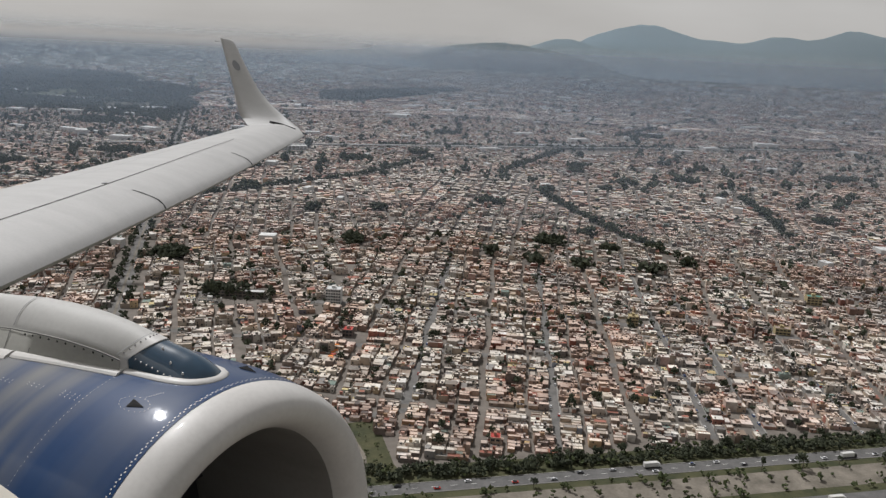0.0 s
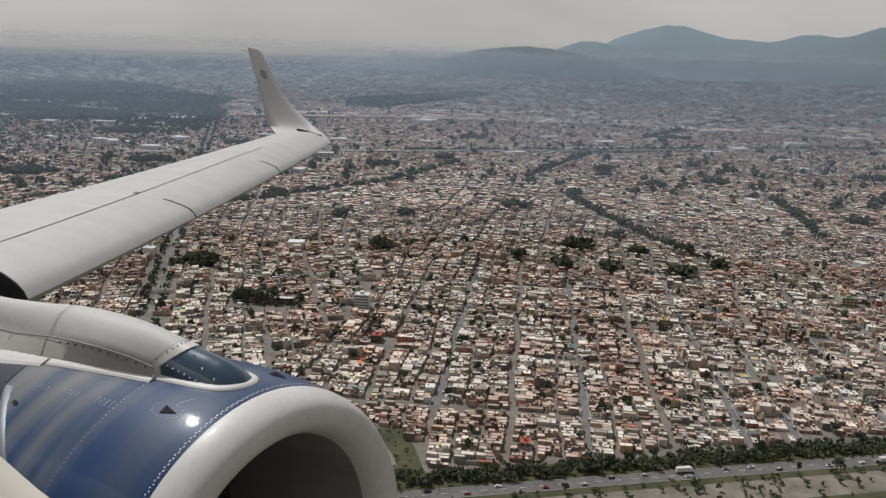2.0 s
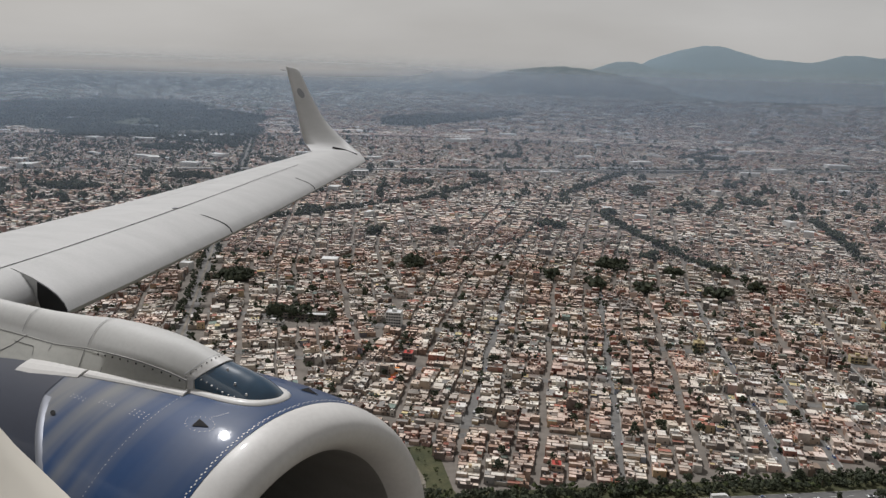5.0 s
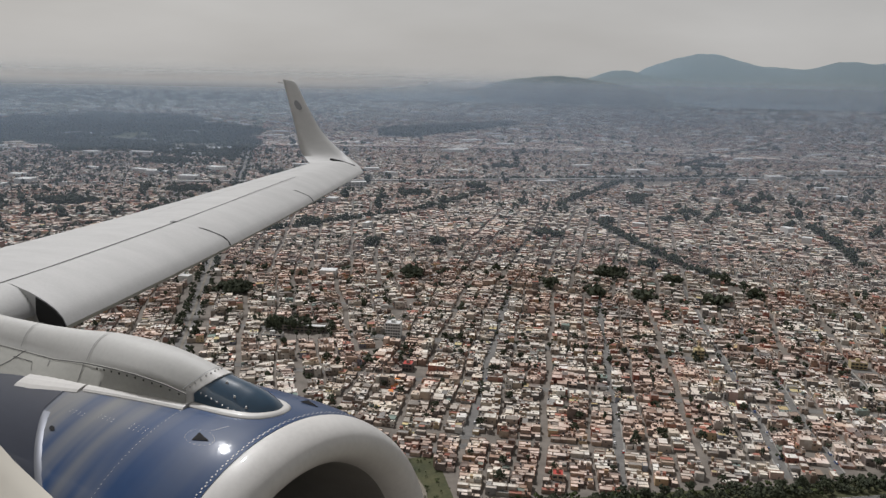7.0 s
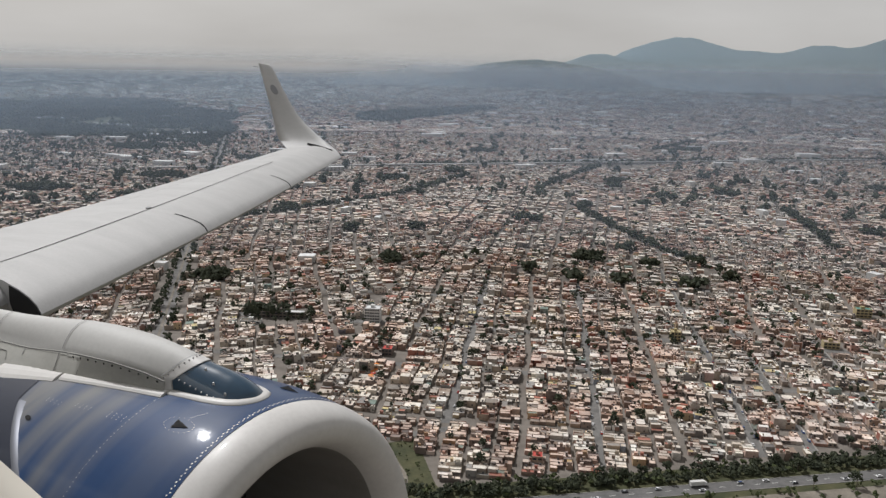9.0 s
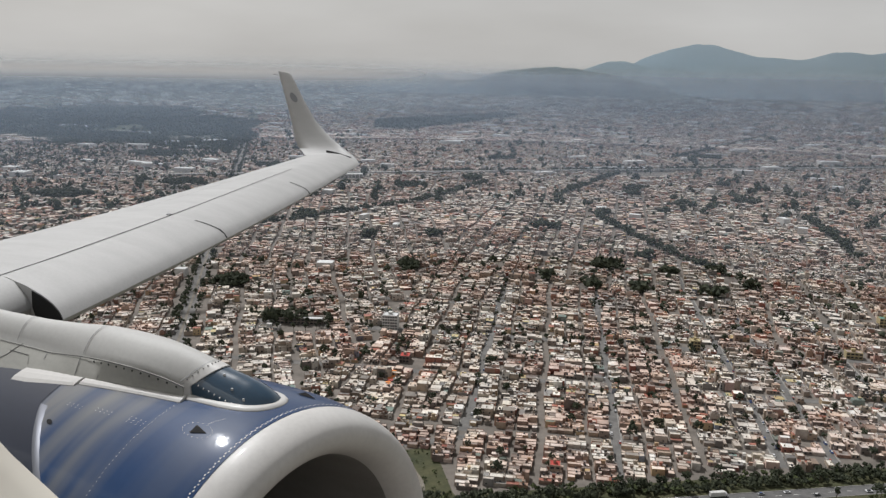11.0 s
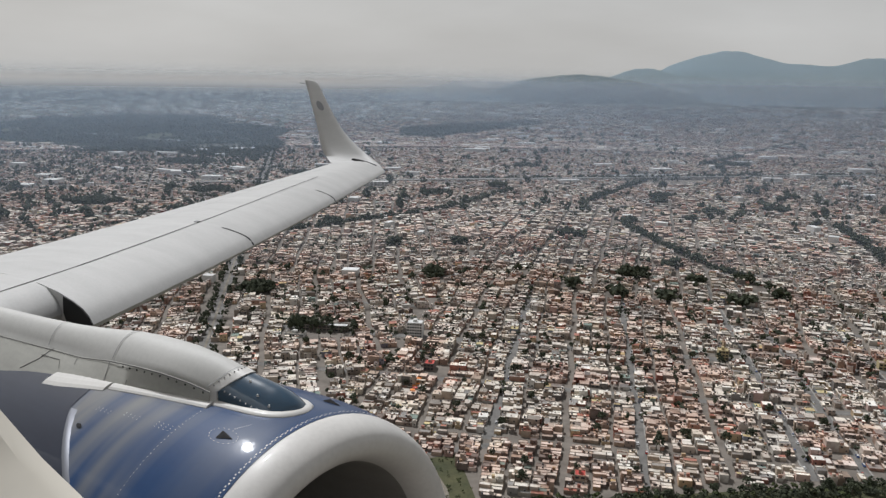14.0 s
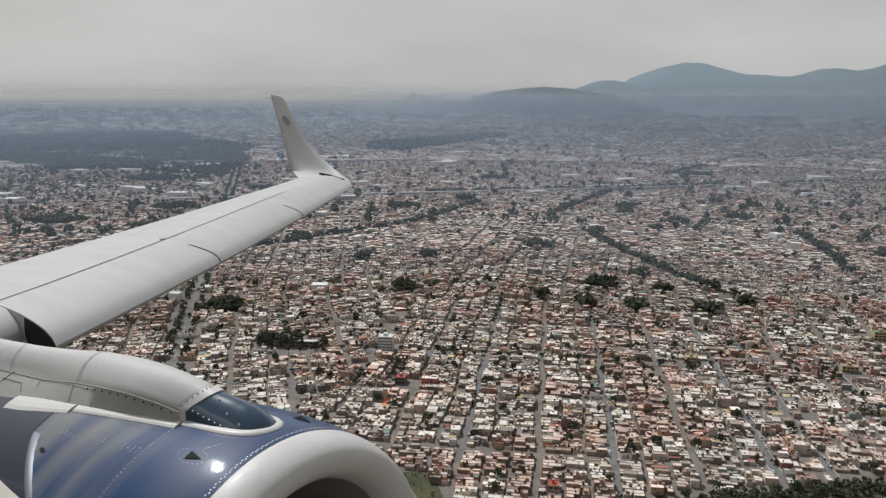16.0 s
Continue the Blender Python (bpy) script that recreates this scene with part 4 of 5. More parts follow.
west = np.clip((-lots[:, 0] - 250) / 900, 0, 1) * (lots[:, 1] > 1150)
empty = rng.random(len(lots)) < 0.10 + 0.34 * west
spare = lots[empty]
lots = lots[~empty]
dist = np.hypot(lots[:, 0], lots[:, 1])
lots, dist = lots[np.argsort(dist)], np.sort(dist)
HERO = 185
hero_lots, near_lots, mid_lots = lots[:HERO], lots[HERO:][dist[HERO:] < 1250], lots[HERO:][dist[HERO:] >= 1250]


def axes_of(deg):
    a = np.radians(deg)
    return np.c_[np.cos(a), -np.sin(a)], np.c_[np.sin(a), np.cos(a)]      # across the street, along it


def boxes(cx, cy, z0, ax, ay, hx, hy, h):
    """Plain blocks without a floor: arrays of verts, quads, material index (walls 0, roof 1)."""
    n = len(cx)
    sx, sy = np.array([-1, 1, 1, -1]), np.array([-1, -1, 1, 1])
    px = cx[:, None] + ax[:, :1] * sx * hx[:, None] + ay[:, :1] * sy * hy[:, None]
    py = cy[:, None] + ax[:, 1:] * sx * hx[:, None] + ay[:, 1:] * sy * hy[:, None]
    low = np.stack([px, py, np.repeat(z0[:, None], 4, 1)], -1)
    high = np.stack([px, py, np.repeat((z0 + h)[:, None], 4, 1)], -1)
    v = np.concatenate([low, high], 1).reshape(-1, 3)
    q = np.array([(0, 1, 5, 4), (1, 2, 6, 5), (2, 3, 7, 6), (3, 0, 4, 7), (4, 5, 6, 7)])
    quads = (q[None] + 8 * np.arange(n)[:, None, None]).reshape(-1, 4)
    return v, quads, np.tile([0, 0, 0, 0, 1], n)


def walled(cx, cy, z0, ax, ay, hx, hy, h, t=0.22, p=0.7):
    """Blocks with a parapet round a sunken roof."""
    n = len(cx)
    sx, sy = np.array([-1, 1, 1, -1]), np.array([-1, -1, 1, 1])
    rings = []
    for inset, up in ((0, 0 * h), (0, h), (t, h), (t, h - p)):
        px = cx[:, None] + ax[:, :1] * sx * (hx[:, None] - inset) + ay[:, :1] * sy * (hy[:, None] - inset)
        py = cy[:, None] + ax[:, 1:] * sx * (hx[:, None] - inset) + ay[:, 1:] * sy * (hy[:, None] - inset)
        rings.append(np.stack([px, py, np.repeat((z0 + up)[:, None], 4, 1)], -1))
    v = np.concatenate(rings, 1).reshape(-1, 3)
    q = [(4 * k + i, 4 * k + (i + 1) % 4, 4 * k + 4 + (i + 1) % 4, 4 * k + 4 + i) for k in range(3) for i in range(4)] + [(12, 13, 14, 15)]
    quads = (np.array(q)[None] + 16 * np.arange(n)[:, None, None]).reshape(-1, 4)
    return v, quads, np.tile([0] * 12 + [1], n)


def pile(*sets):
    vs, qs, ms, n = [], [], [], 0
    for v, q, m in sets:
        vs.append(v), qs.append(q + n), ms.append(m)
        n += len(v)
    return np.concatenate(vs), np.concatenate(qs), np.concatenate(ms)


def storeys(n):
    return rng.choice([1, 2, 3, 4], n, p=[0.70, 0.25, 0.045, 0.005])


# houses of the middle distance: each lot built up in three volumes, with parapets, upper rooms, tanks and openings
def volumes(L, whole=0.45, deep=1.0):
    """Each lot in two strips side by side, each strip in up to three parts: place, half sizes, height, side of the street, part."""
    n = len(L)
    ax, ay = axes_of(L[:, 2])
    base = storeys(n)
    cut = np.where(rng.random(n) < whole, 7.9, rng.uniform(3.0, 5.0, n))       # some lots are one house across
    out = []
    for w0, w1 in ((0.0 * cut, cut), (cut, 0.0 * cut + 7.95)):
        e1 = np.where(rng.random(n) < 0.45, 0.0, rng.uniform(0.0, 2.6, n)) - 0.7      # some stand back behind a small yard
        for k in range(4):
            e0 = e1 + (np.where(rng.random(n) < 0.2, rng.uniform(1.2, 3.0, n), rng.uniform(0.0, 0.5, n)) if k else 0)      # light wells and patios
            e1 = np.minimum(e0 + rng.uniform(2.6, 6.6, n) * deep, 14.7)
            keep = (rng.random(n) < (0.97, 0.90, 0.86, 0.82)[k]) & (e1 - e0 > 1.5) & (w1 - w0 > 1.0)
            m = int(keep.sum())
            lv = np.clip(base[keep] + rng.choice([-1, 0, 0, 0, 1], m), 1, 4)
            off = L[keep, 3] * (7.3 - (e0 + e1)[keep] / 2)
            slide = ((w0 + w1) / 2)[keep] - 4.0 + rng.uniform(-0.3, 0.3, m)
            out.append(np.c_[L[keep, 0] + ax[keep, 0] * off + ay[keep, 0] * slide, L[keep, 1] + ax[keep, 1] * off + ay[keep, 1] * slide, L[keep, 2] + rng.normal(0, 1.6, m), ((e1 - e0) / 2)[keep], ((w1 - w0) / 2)[keep] - rng.uniform(0, 0.25, m),
                             lv * 2.2 + rng.uniform(-0.2, 1.0, m), L[keep, 3], np.full(m, k)])
    return np.concatenate(out)


V = volumes(near_lots, 0.5, 1.45)
n = len(V)
ax, ay = axes_of(V[:, 2])
cx, cy, hx, hy, h = V[:, 0], V[:, 1], V[:, 3], V[:, 4], V[:, 5]
zero = np.zeros(n)
rail = rng.random(n) < 0.5
sets = [walled(cx[rail], cy[rail], zero[rail], ax[rail], ay[rail], hx[rail], hy[rail], h[rail], 0.16, 0.28), boxes(cx[~rail], cy[~rail], zero[~rail], ax[~rail], ay[~rail], hx[~rail], hy[~rail], h[~rail])]
for chance, size in ((0.20, 1.5), (0.25, 0.9), (0.40, 0.5), (0.40, 0.45)):
    k = rng.random(n) < chance
    m = int(k.sum())
    bx, by = rng.uniform(0.5, 1, m) * size, rng.uniform(0.5, 1, m) * size
    ou, ov = rng.uniform(-1, 1, m) * np.maximum(hx[k] - bx - 0.3, 0), rng.uniform(-1, 1, m) * np.maximum(hy[k] - by - 0.3, 0)
    sets.append(boxes(cx[k] + ax[k, 0] * ou + ay[k, 0] * ov, cy[k] + ax[k, 1] * ou + ay[k, 1] * ov, h[k] - 0.3, ax[k], ay[k], bx, by, rng.uniform(0.5, 1.0, m) * (1.0 + size)))
yard = spare[np.hypot(spare[:, 0], spare[:, 1]) < 1250]      # sheds and lean-tos in the unbuilt lots
for _ in range(4):
    m = len(yard)
    yx, yy = axes_of(yard[:, 2] + rng.normal(0, 4, m))
    ou, ov = rng.uniform(-6, 6, m), rng.uniform(-3, 3, m)
    sets.append(boxes(yard[:, 0] + yx[:, 0] * ou + yy[:, 0] * ov, yard[:, 1] + yx[:, 1] * ou + yy[:, 1] * ov, np.zeros(m), yx, yy, rng.uniform(1.0, 2.8, m), rng.uniform(0.8, 2.2, m), rng.uniform(2.0, 3.2, m)))
v, q, mi = pile(*sets)
tagged(new("houses", quads_mesh("houses", v, q, [WALL, ROOF], mi)), "densely packed low concrete houses with flat roofs", "houses", kind="stuff")
sets = []
for side in (-1, 1):          # openings towards the street and over the yards
    for fl in range(3):
        for off in (-0.45, 0.45):
            k = (h > fl * 2.65 + 2.4) & (rng.random(n) < 0.5) & (V[:, 7] == 0) & (side > 0)
            m = int(k.sum())
            sets.append(boxes(cx[k] + ax[k, 0] * V[k, 6] * hx[k] + ay[k, 0] * off * hy[k], cy[k] + ax[k, 1] * V[k, 6] * hx[k] + ay[k, 1] * off * hy[k], np.full(m, fl * 2.65 + 0.9), ax[k], ay[k],
                              np.full(m, 0.03), rng.uniform(0.5, 0.95, m), rng.uniform(1.1, 1.5, m)))
for fl in range(3):           # and in the end walls, storey by storey
    for off in (-0.5, 0.5):
        k = (h > fl * 2.4 + 2.1) & (rng.random(n) < 0.36)
        m = int(k.sum())
        sets.append(boxes(cx[k] - ay[k, 0] * hy[k] + ax[k, 0] * off * hx[k], cy[k] - ay[k, 1] * hy[k] + ax[k, 1] * off * hx[k], np.full(m, fl * 2.4 + 0.6) + rng.uniform(0, 0.5, m), ax[k], ay[k], rng.uniform(0.3, 0.8, m), np.full(m, 0.03), rng.uniform(0.9, 1.5, m)))
v, q, mi = pile(*sets)
tagged(new("house_windows", quads_mesh("house_windows", v, q, [GLASS_DARK], mi * 0)), "dark window openings of the packed houses", "windows", kind="stuff")
k = rng.random(n) < 0.2
m = int(k.sum())
ou, ov = rng.uniform(-1, 1, m) * (hx[k] - 0.9), rng.uniform(-1, 1, m) * (hy[k] - 0.9)
turn = rng.uniform(0, 1.5, m)
tx, ty = np.c_[np.cos(turn), -np.sin(turn)], np.c_[np.sin(turn), np.cos(turn)]
v, q, mi = boxes(cx[k] + ax[k, 0] * ou + ay[k, 0] * ov, cy[k] + ax[k, 1] * ou + ay[k, 1] * ov, h[k] - 0.3, tx, ty, np.full(m, 0.5), np.full(m, 0.5), rng.uniform(1.1, 1.6, m))
tagged(new("water_tanks", quads_mesh("water_tanks", v, q, [TANK], mi * 0)), "black plastic water tanks on the roofs", "water tanks", kind="stuff")

# houses farther off, as plain blocks
V = volumes(mid_lots, 0.9, 1.7)
ax, ay = axes_of(V[:, 2])
v, q, mi = boxes(V[:, 0], V[:, 1], 0 * V[:, 0], ax, ay, V[:, 3], V[:, 4], V[:, 5])
tagged(new("houses", quads_mesh("houses_far", v, q, [WALL, ROOF], mi)), "sea of small flat-roofed houses in the distance", "houses", kind="stuff")

# suburbs on the rising rim
n = 48000
r = 2990 + 14000 * rng.random(n) ** 2.2
a = np.radians(rng.uniform(-37, 37, n))
x, y = r * np.sin(a), r * np.cos(a)
k = ~inside(FOREST, x, y) & ~inside(PARK, x, y) & (np.abs(avenue_offset(x, y)) > 22) & (rng.random(n) > 0.55 * np.clip(-x / 2500, 0, 1))
x, y = x[k], y[k]
n = len(x)
wx, wy, wz, s = warp(x, y)
ax, ay = axes_of(rng.choice([-22.0, -13, 2, 10, 26], n))
big = rng.random(n) < 0.008
hx, hy = np.where(big, rng.uniform(18, 50, n), rng.uniform(5, 14, n)), np.where(big, rng.uniform(10, 25, n), rng.uniform(3.5, 8, n))
v, q, mi = boxes(wx, wy, wz - 1, ax, ay, hx * s, hy * s, (np.where(big, 9, rng.uniform(4, 10, n))) * s + 1)
tagged(new("suburbs", quads_mesh("suburbs", v, q, [WALL, ROOF], mi)), "hazy far suburbs of countless small buildings", "buildings", kind="stuff")
n = 1700
r = np.concatenate([950 + 1100 * rng.random(26), 2000 + 6000 * rng.random(234), 6500 + 20000 * rng.random(n - 260) ** 1.3])
a = np.radians(rng.uniform(-37, 37, n))
x, y = r * np.sin(a), r * np.cos(a)
k = buildable(x, y)
wx, wy, wz, s = warp(x[k], y[k])
n = len(wx)
ax, ay = axes_of(rng.choice([-22.0, -13, 2, 10, 26], n))
v, q, mi = boxes(wx, wy, wz, ax, ay, rng.uniform(6, 17, n) ** 1.1 * s * np.where(r[k] < 2000, 0.55, 1 + r[k] / 4500), rng.uniform(5, 14, n) * s * np.where(r[k] < 2000, 0.8, 1 + r[k] / 9000), rng.uniform(6, 11, n) * s * (1 + r[k] / 9000))
tagged(new("warehouses", quads_mesh("warehouses", v, q, [WHITE_WALL, WHITE_ROOF], mi)), "pale long sheds and halls scattered over the suburbs", "sheds", kind="stuff")


# ---- roads, kerbs and open ground ----
def ribbon(points, width, z, thick=0.0):
    """A road band along points in plan, with sides when it has thickness."""
    v, f = [], []
    pts = [Vector((p[0], p[1], 0)) for p in points]
    for i, p in enumerate(pts):
        d = (pts[min(i + 1, len(pts) - 1)] - pts[max(i - 1, 0)]).normalized()
        s = Vector((-d.y, d.x, 0)) * width / 2
        for q, h in ((p + s, z - thick - 0.05), (p + s, z), (p - s, z), (p - s, z - thick - 0.05)):
            v.append((q.x, q.y, h))
        if i:
            k = 4 * i
            f += [(k - 4 + j, k - 3 + j, k + 1 + j, k + j) for j in range(3)]
    return v, f


def road(name, label, points, width, z, mat, category="road", thick=0.0):
    v, f = ribbon(points, width, z, thick)
    return tagged(new(name, mesh_of(name, v, f, [mat])), label, category, kind="structure")


def plot(name, label, outline, z, mat, category):
    return tagged(new(name, mesh_of(name, [(x, y, z) for x, y in outline], [tuple(range(len(outline)))], [mat])), label, category, kind="structure")


def along(o, u0, u1, v0, step=40):
    """Points of a street of the near quarter."""
    ca, sa = math.cos(radians(7.5)), math.sin(radians(7.5))
    n = max(2, int(abs(u1 - u0) / step) + 1)
    return [(7 + v0 * ca + u * sa, 509 - v0 * sa + u * ca) for u in np.linspace(u0, u1, n)]


HW = Vector((0.985, 0.170, 0))          # way of the ring road
HN = Vector((-0.170, 0.985, 0))


def ring(s, n):
    p = Vector((46, 405, 0)) + HW * s + HN * n
    return (p.x, p.y)


plot("ground_verge", "rough green verge with scrub beside the ring road", [ring(-700, 24), ring(900, 24), ring(900, -420), ring(-700, -420)], 0.04, GRASS, "grass")
plot("ground_median", "bare pale earth between the two roads", [ring(-200, -12), ring(700, -12), ring(700, -34), ring(-200, -34)], 0.07, EARTH, "earth")
plot("ground_field", "fenced overgrown green field between houses", FIELD, 0.09, GRASS, "field")
plot("ground_path", "pale worn path across the green field", [(-34, 470), (-31, 471), (-26, 456), (-18, 436), (-16, 418), (-20, 418), (-23, 436), (-30, 454)], 0.12, EARTH, "path")
road("road_ring_north", "grey asphalt ring road below the houses", [ring(s, 0) for s in range(-600, 901, 60)], 10, 0.16, ASPHALT)
road("road_ring_south", "grey asphalt road across the open land", [ring(s, -46) for s in range(-600, 901, 60)], 9, 0.16, ASPHALT)
for n0 in (5.4, -5.4):
    road("kerb_ring", "low concrete kerb of the ring road", [ring(s, n0) for s in range(-600, 901, 60)], 0.4, 0.30, PAVING, "kerb", 0.3)
v, f = joined(*[ribbon([ring(s, 0), ring(s + 4, 0)], 0.25, 0.18) for s in range(-300, 620, 12)])
tagged(new("lane_marks", mesh_of("lane_marks", v, f, [ROAD_PAINT])), "white dashed lane marks on the ring road", "lane marks", kind="stuff")
road("road_field", "narrow grey street along the field", [(-150, 464), (-60, 477), (-16, 491), (9, 500)], 7, 0.15, STREET)
for i, (v0, u0) in enumerate(((0, 0), (108, -46), (216, -14), (252, -3), (324, 19))):
    road("road_street_%d" % i, "straight grey concrete street between houses", along(0, u0, 640, v0), 8.0 if i == 0 else 6.6, 0.14, STREET)
    for side in (-1, 1):
        road("pavement_street_%d" % i, "raised concrete pavement along the street", along(0, u0 + 4, 500, v0 + side * (4.6 if i == 0 else 3.9)), 1.3, 0.30, PAVING, "pavement", 0.3)
ca, sa = math.cos(radians(7.5)), math.sin(radians(7.5))
for i, u in enumerate((104, 209, 314)):
    road("road_cross_%d" % i, "tree-lined cross street", [(7 + q * ca + (u + 0.5) * sa, 509 - q * sa + (u + 0.5) * ca) for q in range(-300, 420, 40)], 8 if i != 1 else 11, 0.12, STREET)
AV = Vector((-0.239, 0.971, 0))
road("road_avenue", "long straight avenue with a planted median", [(-275 + AV.x * s, 729 + AV.y * s) for s in range(-200, 2300, 60)], 14, 0.13, STREET)
road("kerb_median", "planted median of the avenue", [(-275 + AV.x * s, 729 + AV.y * s) for s in range(-200, 2300, 60)], 2.5, 0.34, EARTH, "median", 0.3)
road("road_viaduct", "pale elevated road crossing the city", [(-700 + 60 * s, 1927 + 0.248 * (-442 + 60 * s)) for s in range(0, 34)], 18, 7.0, PAVING, "viaduct", 1.6)
for s in range(0, 34):
    x = -700 + 60 * s
    v, f = box(-1, 1, -6, 6, 0, 5.5)
    pier = tagged(new("pier", mesh_of("pier", v, f, [PAVING])), "plain concrete pier under the elevated road", "pier", "piers of the viaduct")
    pier.matrix_world = pose(x, 1927 + 0.248 * (x + 258), 0, 0, 0, 14)


# ---- trees ----
def crown_mesh(name, seed, height, spread, clumps, size, mat=LEAVES):
    """An uneven crown of many small leaf clumps with gaps."""
    r = random.Random(seed)
    verts, faces = [], []
    lobes = [(r.uniform(-0.4, 0.4) * spread, r.uniform(-0.4, 0.4) * spread, height * r.uniform(0.55, 0.85), spread * r.uniform(0.4, 0.65)) for _ in range(5)]
    for _ in range(clumps):
        lx, ly, lz, lr = r.choice(lobes)
        a, b = r.uniform(0, 6.283), r.uniform(-0.7, 1.5)
        k = lr * r.uniform(0.65, 1.05)
        c = Vector((lx + k * math.cos(a) * math.cos(b), ly + k * math.sin(a) * math.cos(b), lz + k * 0.8 * math.sin(b)))
        n = len(verts)
        s = size * r.uniform(0.6, 1.3)
        for e in ((1, 0, 0), (-1, 0, 0), (0, 1, 0), (0, -1, 0), (0, 0, 1), (0, 0, -1)):
            verts.append(c + Vector(e) * s * r.uniform(0.5, 1.2) + Vector((r.uniform(-1, 1), r.uniform(-1, 1), r.uniform(-1, 1))) * s * 0.35)
        faces += [(n + i, n + j, n + k2) for i, j, k2 in ((0, 2, 4), (2, 1, 4), (1, 3, 4), (3, 0, 4), (2, 0, 5), (1, 2, 5), (3, 1, 5), (0, 3, 5))]
    return mesh_of(name, verts, faces, [mat])


def trunk_mesh(name, seed, height, radius):
    r = random.Random(seed)
    rings = []
    for k in range(5):
        z, w = height * 0.6 * k / 4, radius * (1.25 - 0.2 * k)
        ox, oy = r.uniform(-0.1, 0.1) * k, r.uniform(-0.1, 0.1) * k
        rings.append([(ox + w * math.cos(a), oy + w * math.sin(a), z) for a in np.linspace(0, 5.24, 6)])
    pieces = [loft(rings)]
    for k in range(4):
        a = 1.57 * k + r.uniform(-0.4, 0.4)
        top = Vector((math.cos(a), math.sin(a), 0)) * height * 0.22 + Vector((0, 0, height * 0.72))
        foot = Vector((0, 0, height * 0.38))
        pieces.append(loft([[p + Vector((radius * w * math.cos(b), radius * w * math.sin(b), 0)) for b in (0, 2.1, 4.2)] for p, w in ((foot, 0.6), (top, 0.2))]))
    return mesh_of(name, *joined(*pieces), [BARK])


TREES = []
for k, (hgt, spr) in enumerate(((7.5, 3.0), (9.5, 3.6), (6.0, 2.5), (12.0, 2.3), (8.5, 4.2))):
    t = tagged(new("tree"), "dark green leafy tree standing among the houses", "tree", "trees of the city")
    part("trunk", trunk_mesh("trunk", k, hgt, 0.22), t)
    part("crown", crown_mesh("crown", k + 20, hgt, spr, 90, 0.75), t)
    TREES.append(t)
single = []
for s in np.arange(-60, 420, 15.0):              # the belt above the ring road
    if rng.random() < 0.8:
        single.append(ring(s + rng.uniform(-2, 2), 14 + rng.uniform(-4, 7)))
for s in np.arange(-60, 420, 31.0):
    if rng.random() < 0.5:
        single.append(ring(s + rng.uniform(-4, 4), -10.5 + rng.uniform(-2, 2)))
for x, y, deg, side in spare[np.argsort(np.hypot(spare[:, 0], spare[:, 1]))][:150]:
    single.append((x + rng.uniform(-4, 4), y + rng.uniform(-3, 3)))
for k in range(16):                              # round the school yard
    single.append((-162 + 34 * math.cos(k * 0.39) + rng.uniform(-3, 3), 742 + 26 * math.sin(k * 0.39) + rng.uniform(-3, 3)))
for q in range(-230, 260, 11):                   # the planted cross street
    if rng.random() < 0.75:
        single.append((7 + q * ca + 203 * sa + rng.uniform(-2, 2), 509 - q * sa + 203 * ca + rng.uniform(-2, 2)))
for i, (x, y) in enumerate(single):
    m = pose(x, y, 0, 0, 0, rng.uniform(0, 360)) @ Matrix.Scale(rng.uniform(0.75, 1.25), 4)
    src = TREES[i % 5]
    if i < 5:
        src.matrix_world = m
    else:
        copy_thing(src, m)


def tree_cloud(x, y, size, clumps, seed):
    """Joined crowns for woods: arrays of quads made from leaning four-sided clumps."""
    g = np.random.default_rng(seed)
    n = len(x) * clumps
    wx, wy, wz, k = warp(np.repeat(x, clumps), np.repeat(y, clumps))
    s = np.repeat(size, clumps) * k
    a, b = g.uniform(0, 6.283, n), g.uniform(-0.5, 1.5, n)
    rad = s * g.uniform(0.3, 0.62, n)
    c = np.stack([wx + rad * np.cos(a) * np.cos(b), wy + rad * np.sin(a) * np.cos(b), wz + s * 0.55 + rad * 0.75 * np.sin(b)], -1)
    w = s * g.uniform(0.13, 0.30, n) * (12 / clumps) ** 0.4
    base = np.array([(1, 0, 0), (0, 1, 0), (-1, 0, 0), (0, -1, 0), (0, 0, 1), (0, 0, -1)], float)
    v = c[:, None] + base[None] * w[:, None, None] * g.uniform(0.6, 1.3, (n, 6, 1)) + g.normal(0, 0.18, (n, 6, 3)) * w[:, None, None]
    q = np.array([(0, 1, 4), (1, 2, 4), (2, 3, 4), (3, 0, 4), (1, 0, 5), (2, 1, 5), (3, 2, 5), (0, 3, 5)])
    return v.reshape(-1, 3), (q[None] + 6 * np.arange(n)[:, None, None]).reshape(-1, 3)


def cloud(name, label, category, x, y, size, clumps, seed, mat=LEAVES):
    v, q = tree_cloud(np.asarray(x), np.asarray(y), np.asarray(size), clumps, seed)
    return tagged(new(name, quads_mesh(name, v, q, [mat], np.zeros(len(q)))), label, category, kind="stuff")


px, py = [], []
for cx, cy, rx, ry in WOODS:
    n = int(rx * ry * 3.14 / 34) + 3
    a, r = rng.uniform(0, 6.283, n), np.sqrt(rng.random(n))
    r *= 0.85 + 0.35 * np.sin(a * 2 + cx) * np.sin(a * 3 + cy)
    px += list(cx + rx * r * np.cos(a))
    py += list(cy + ry * r * np.sin(a))
cloud("woods", "dense dark green clumps of trees between the houses", "trees", px, py, rng.uniform(6, 14, len(px)), 9, 3)
px, py = [], []
for line in ROWS:
    for (x0, y0), (x1, y1) in zip(line, line[1:]):
        n = int(math.hypot(x1 - x0, y1 - y0) / 4.5)
        t = rng.random(n)
        px += list(x0 + t * (x1 - x0) + rng.normal(0, 4, n))
        py += list(y0 + t * (y1 - y0) + rng.normal(0, 4, n))
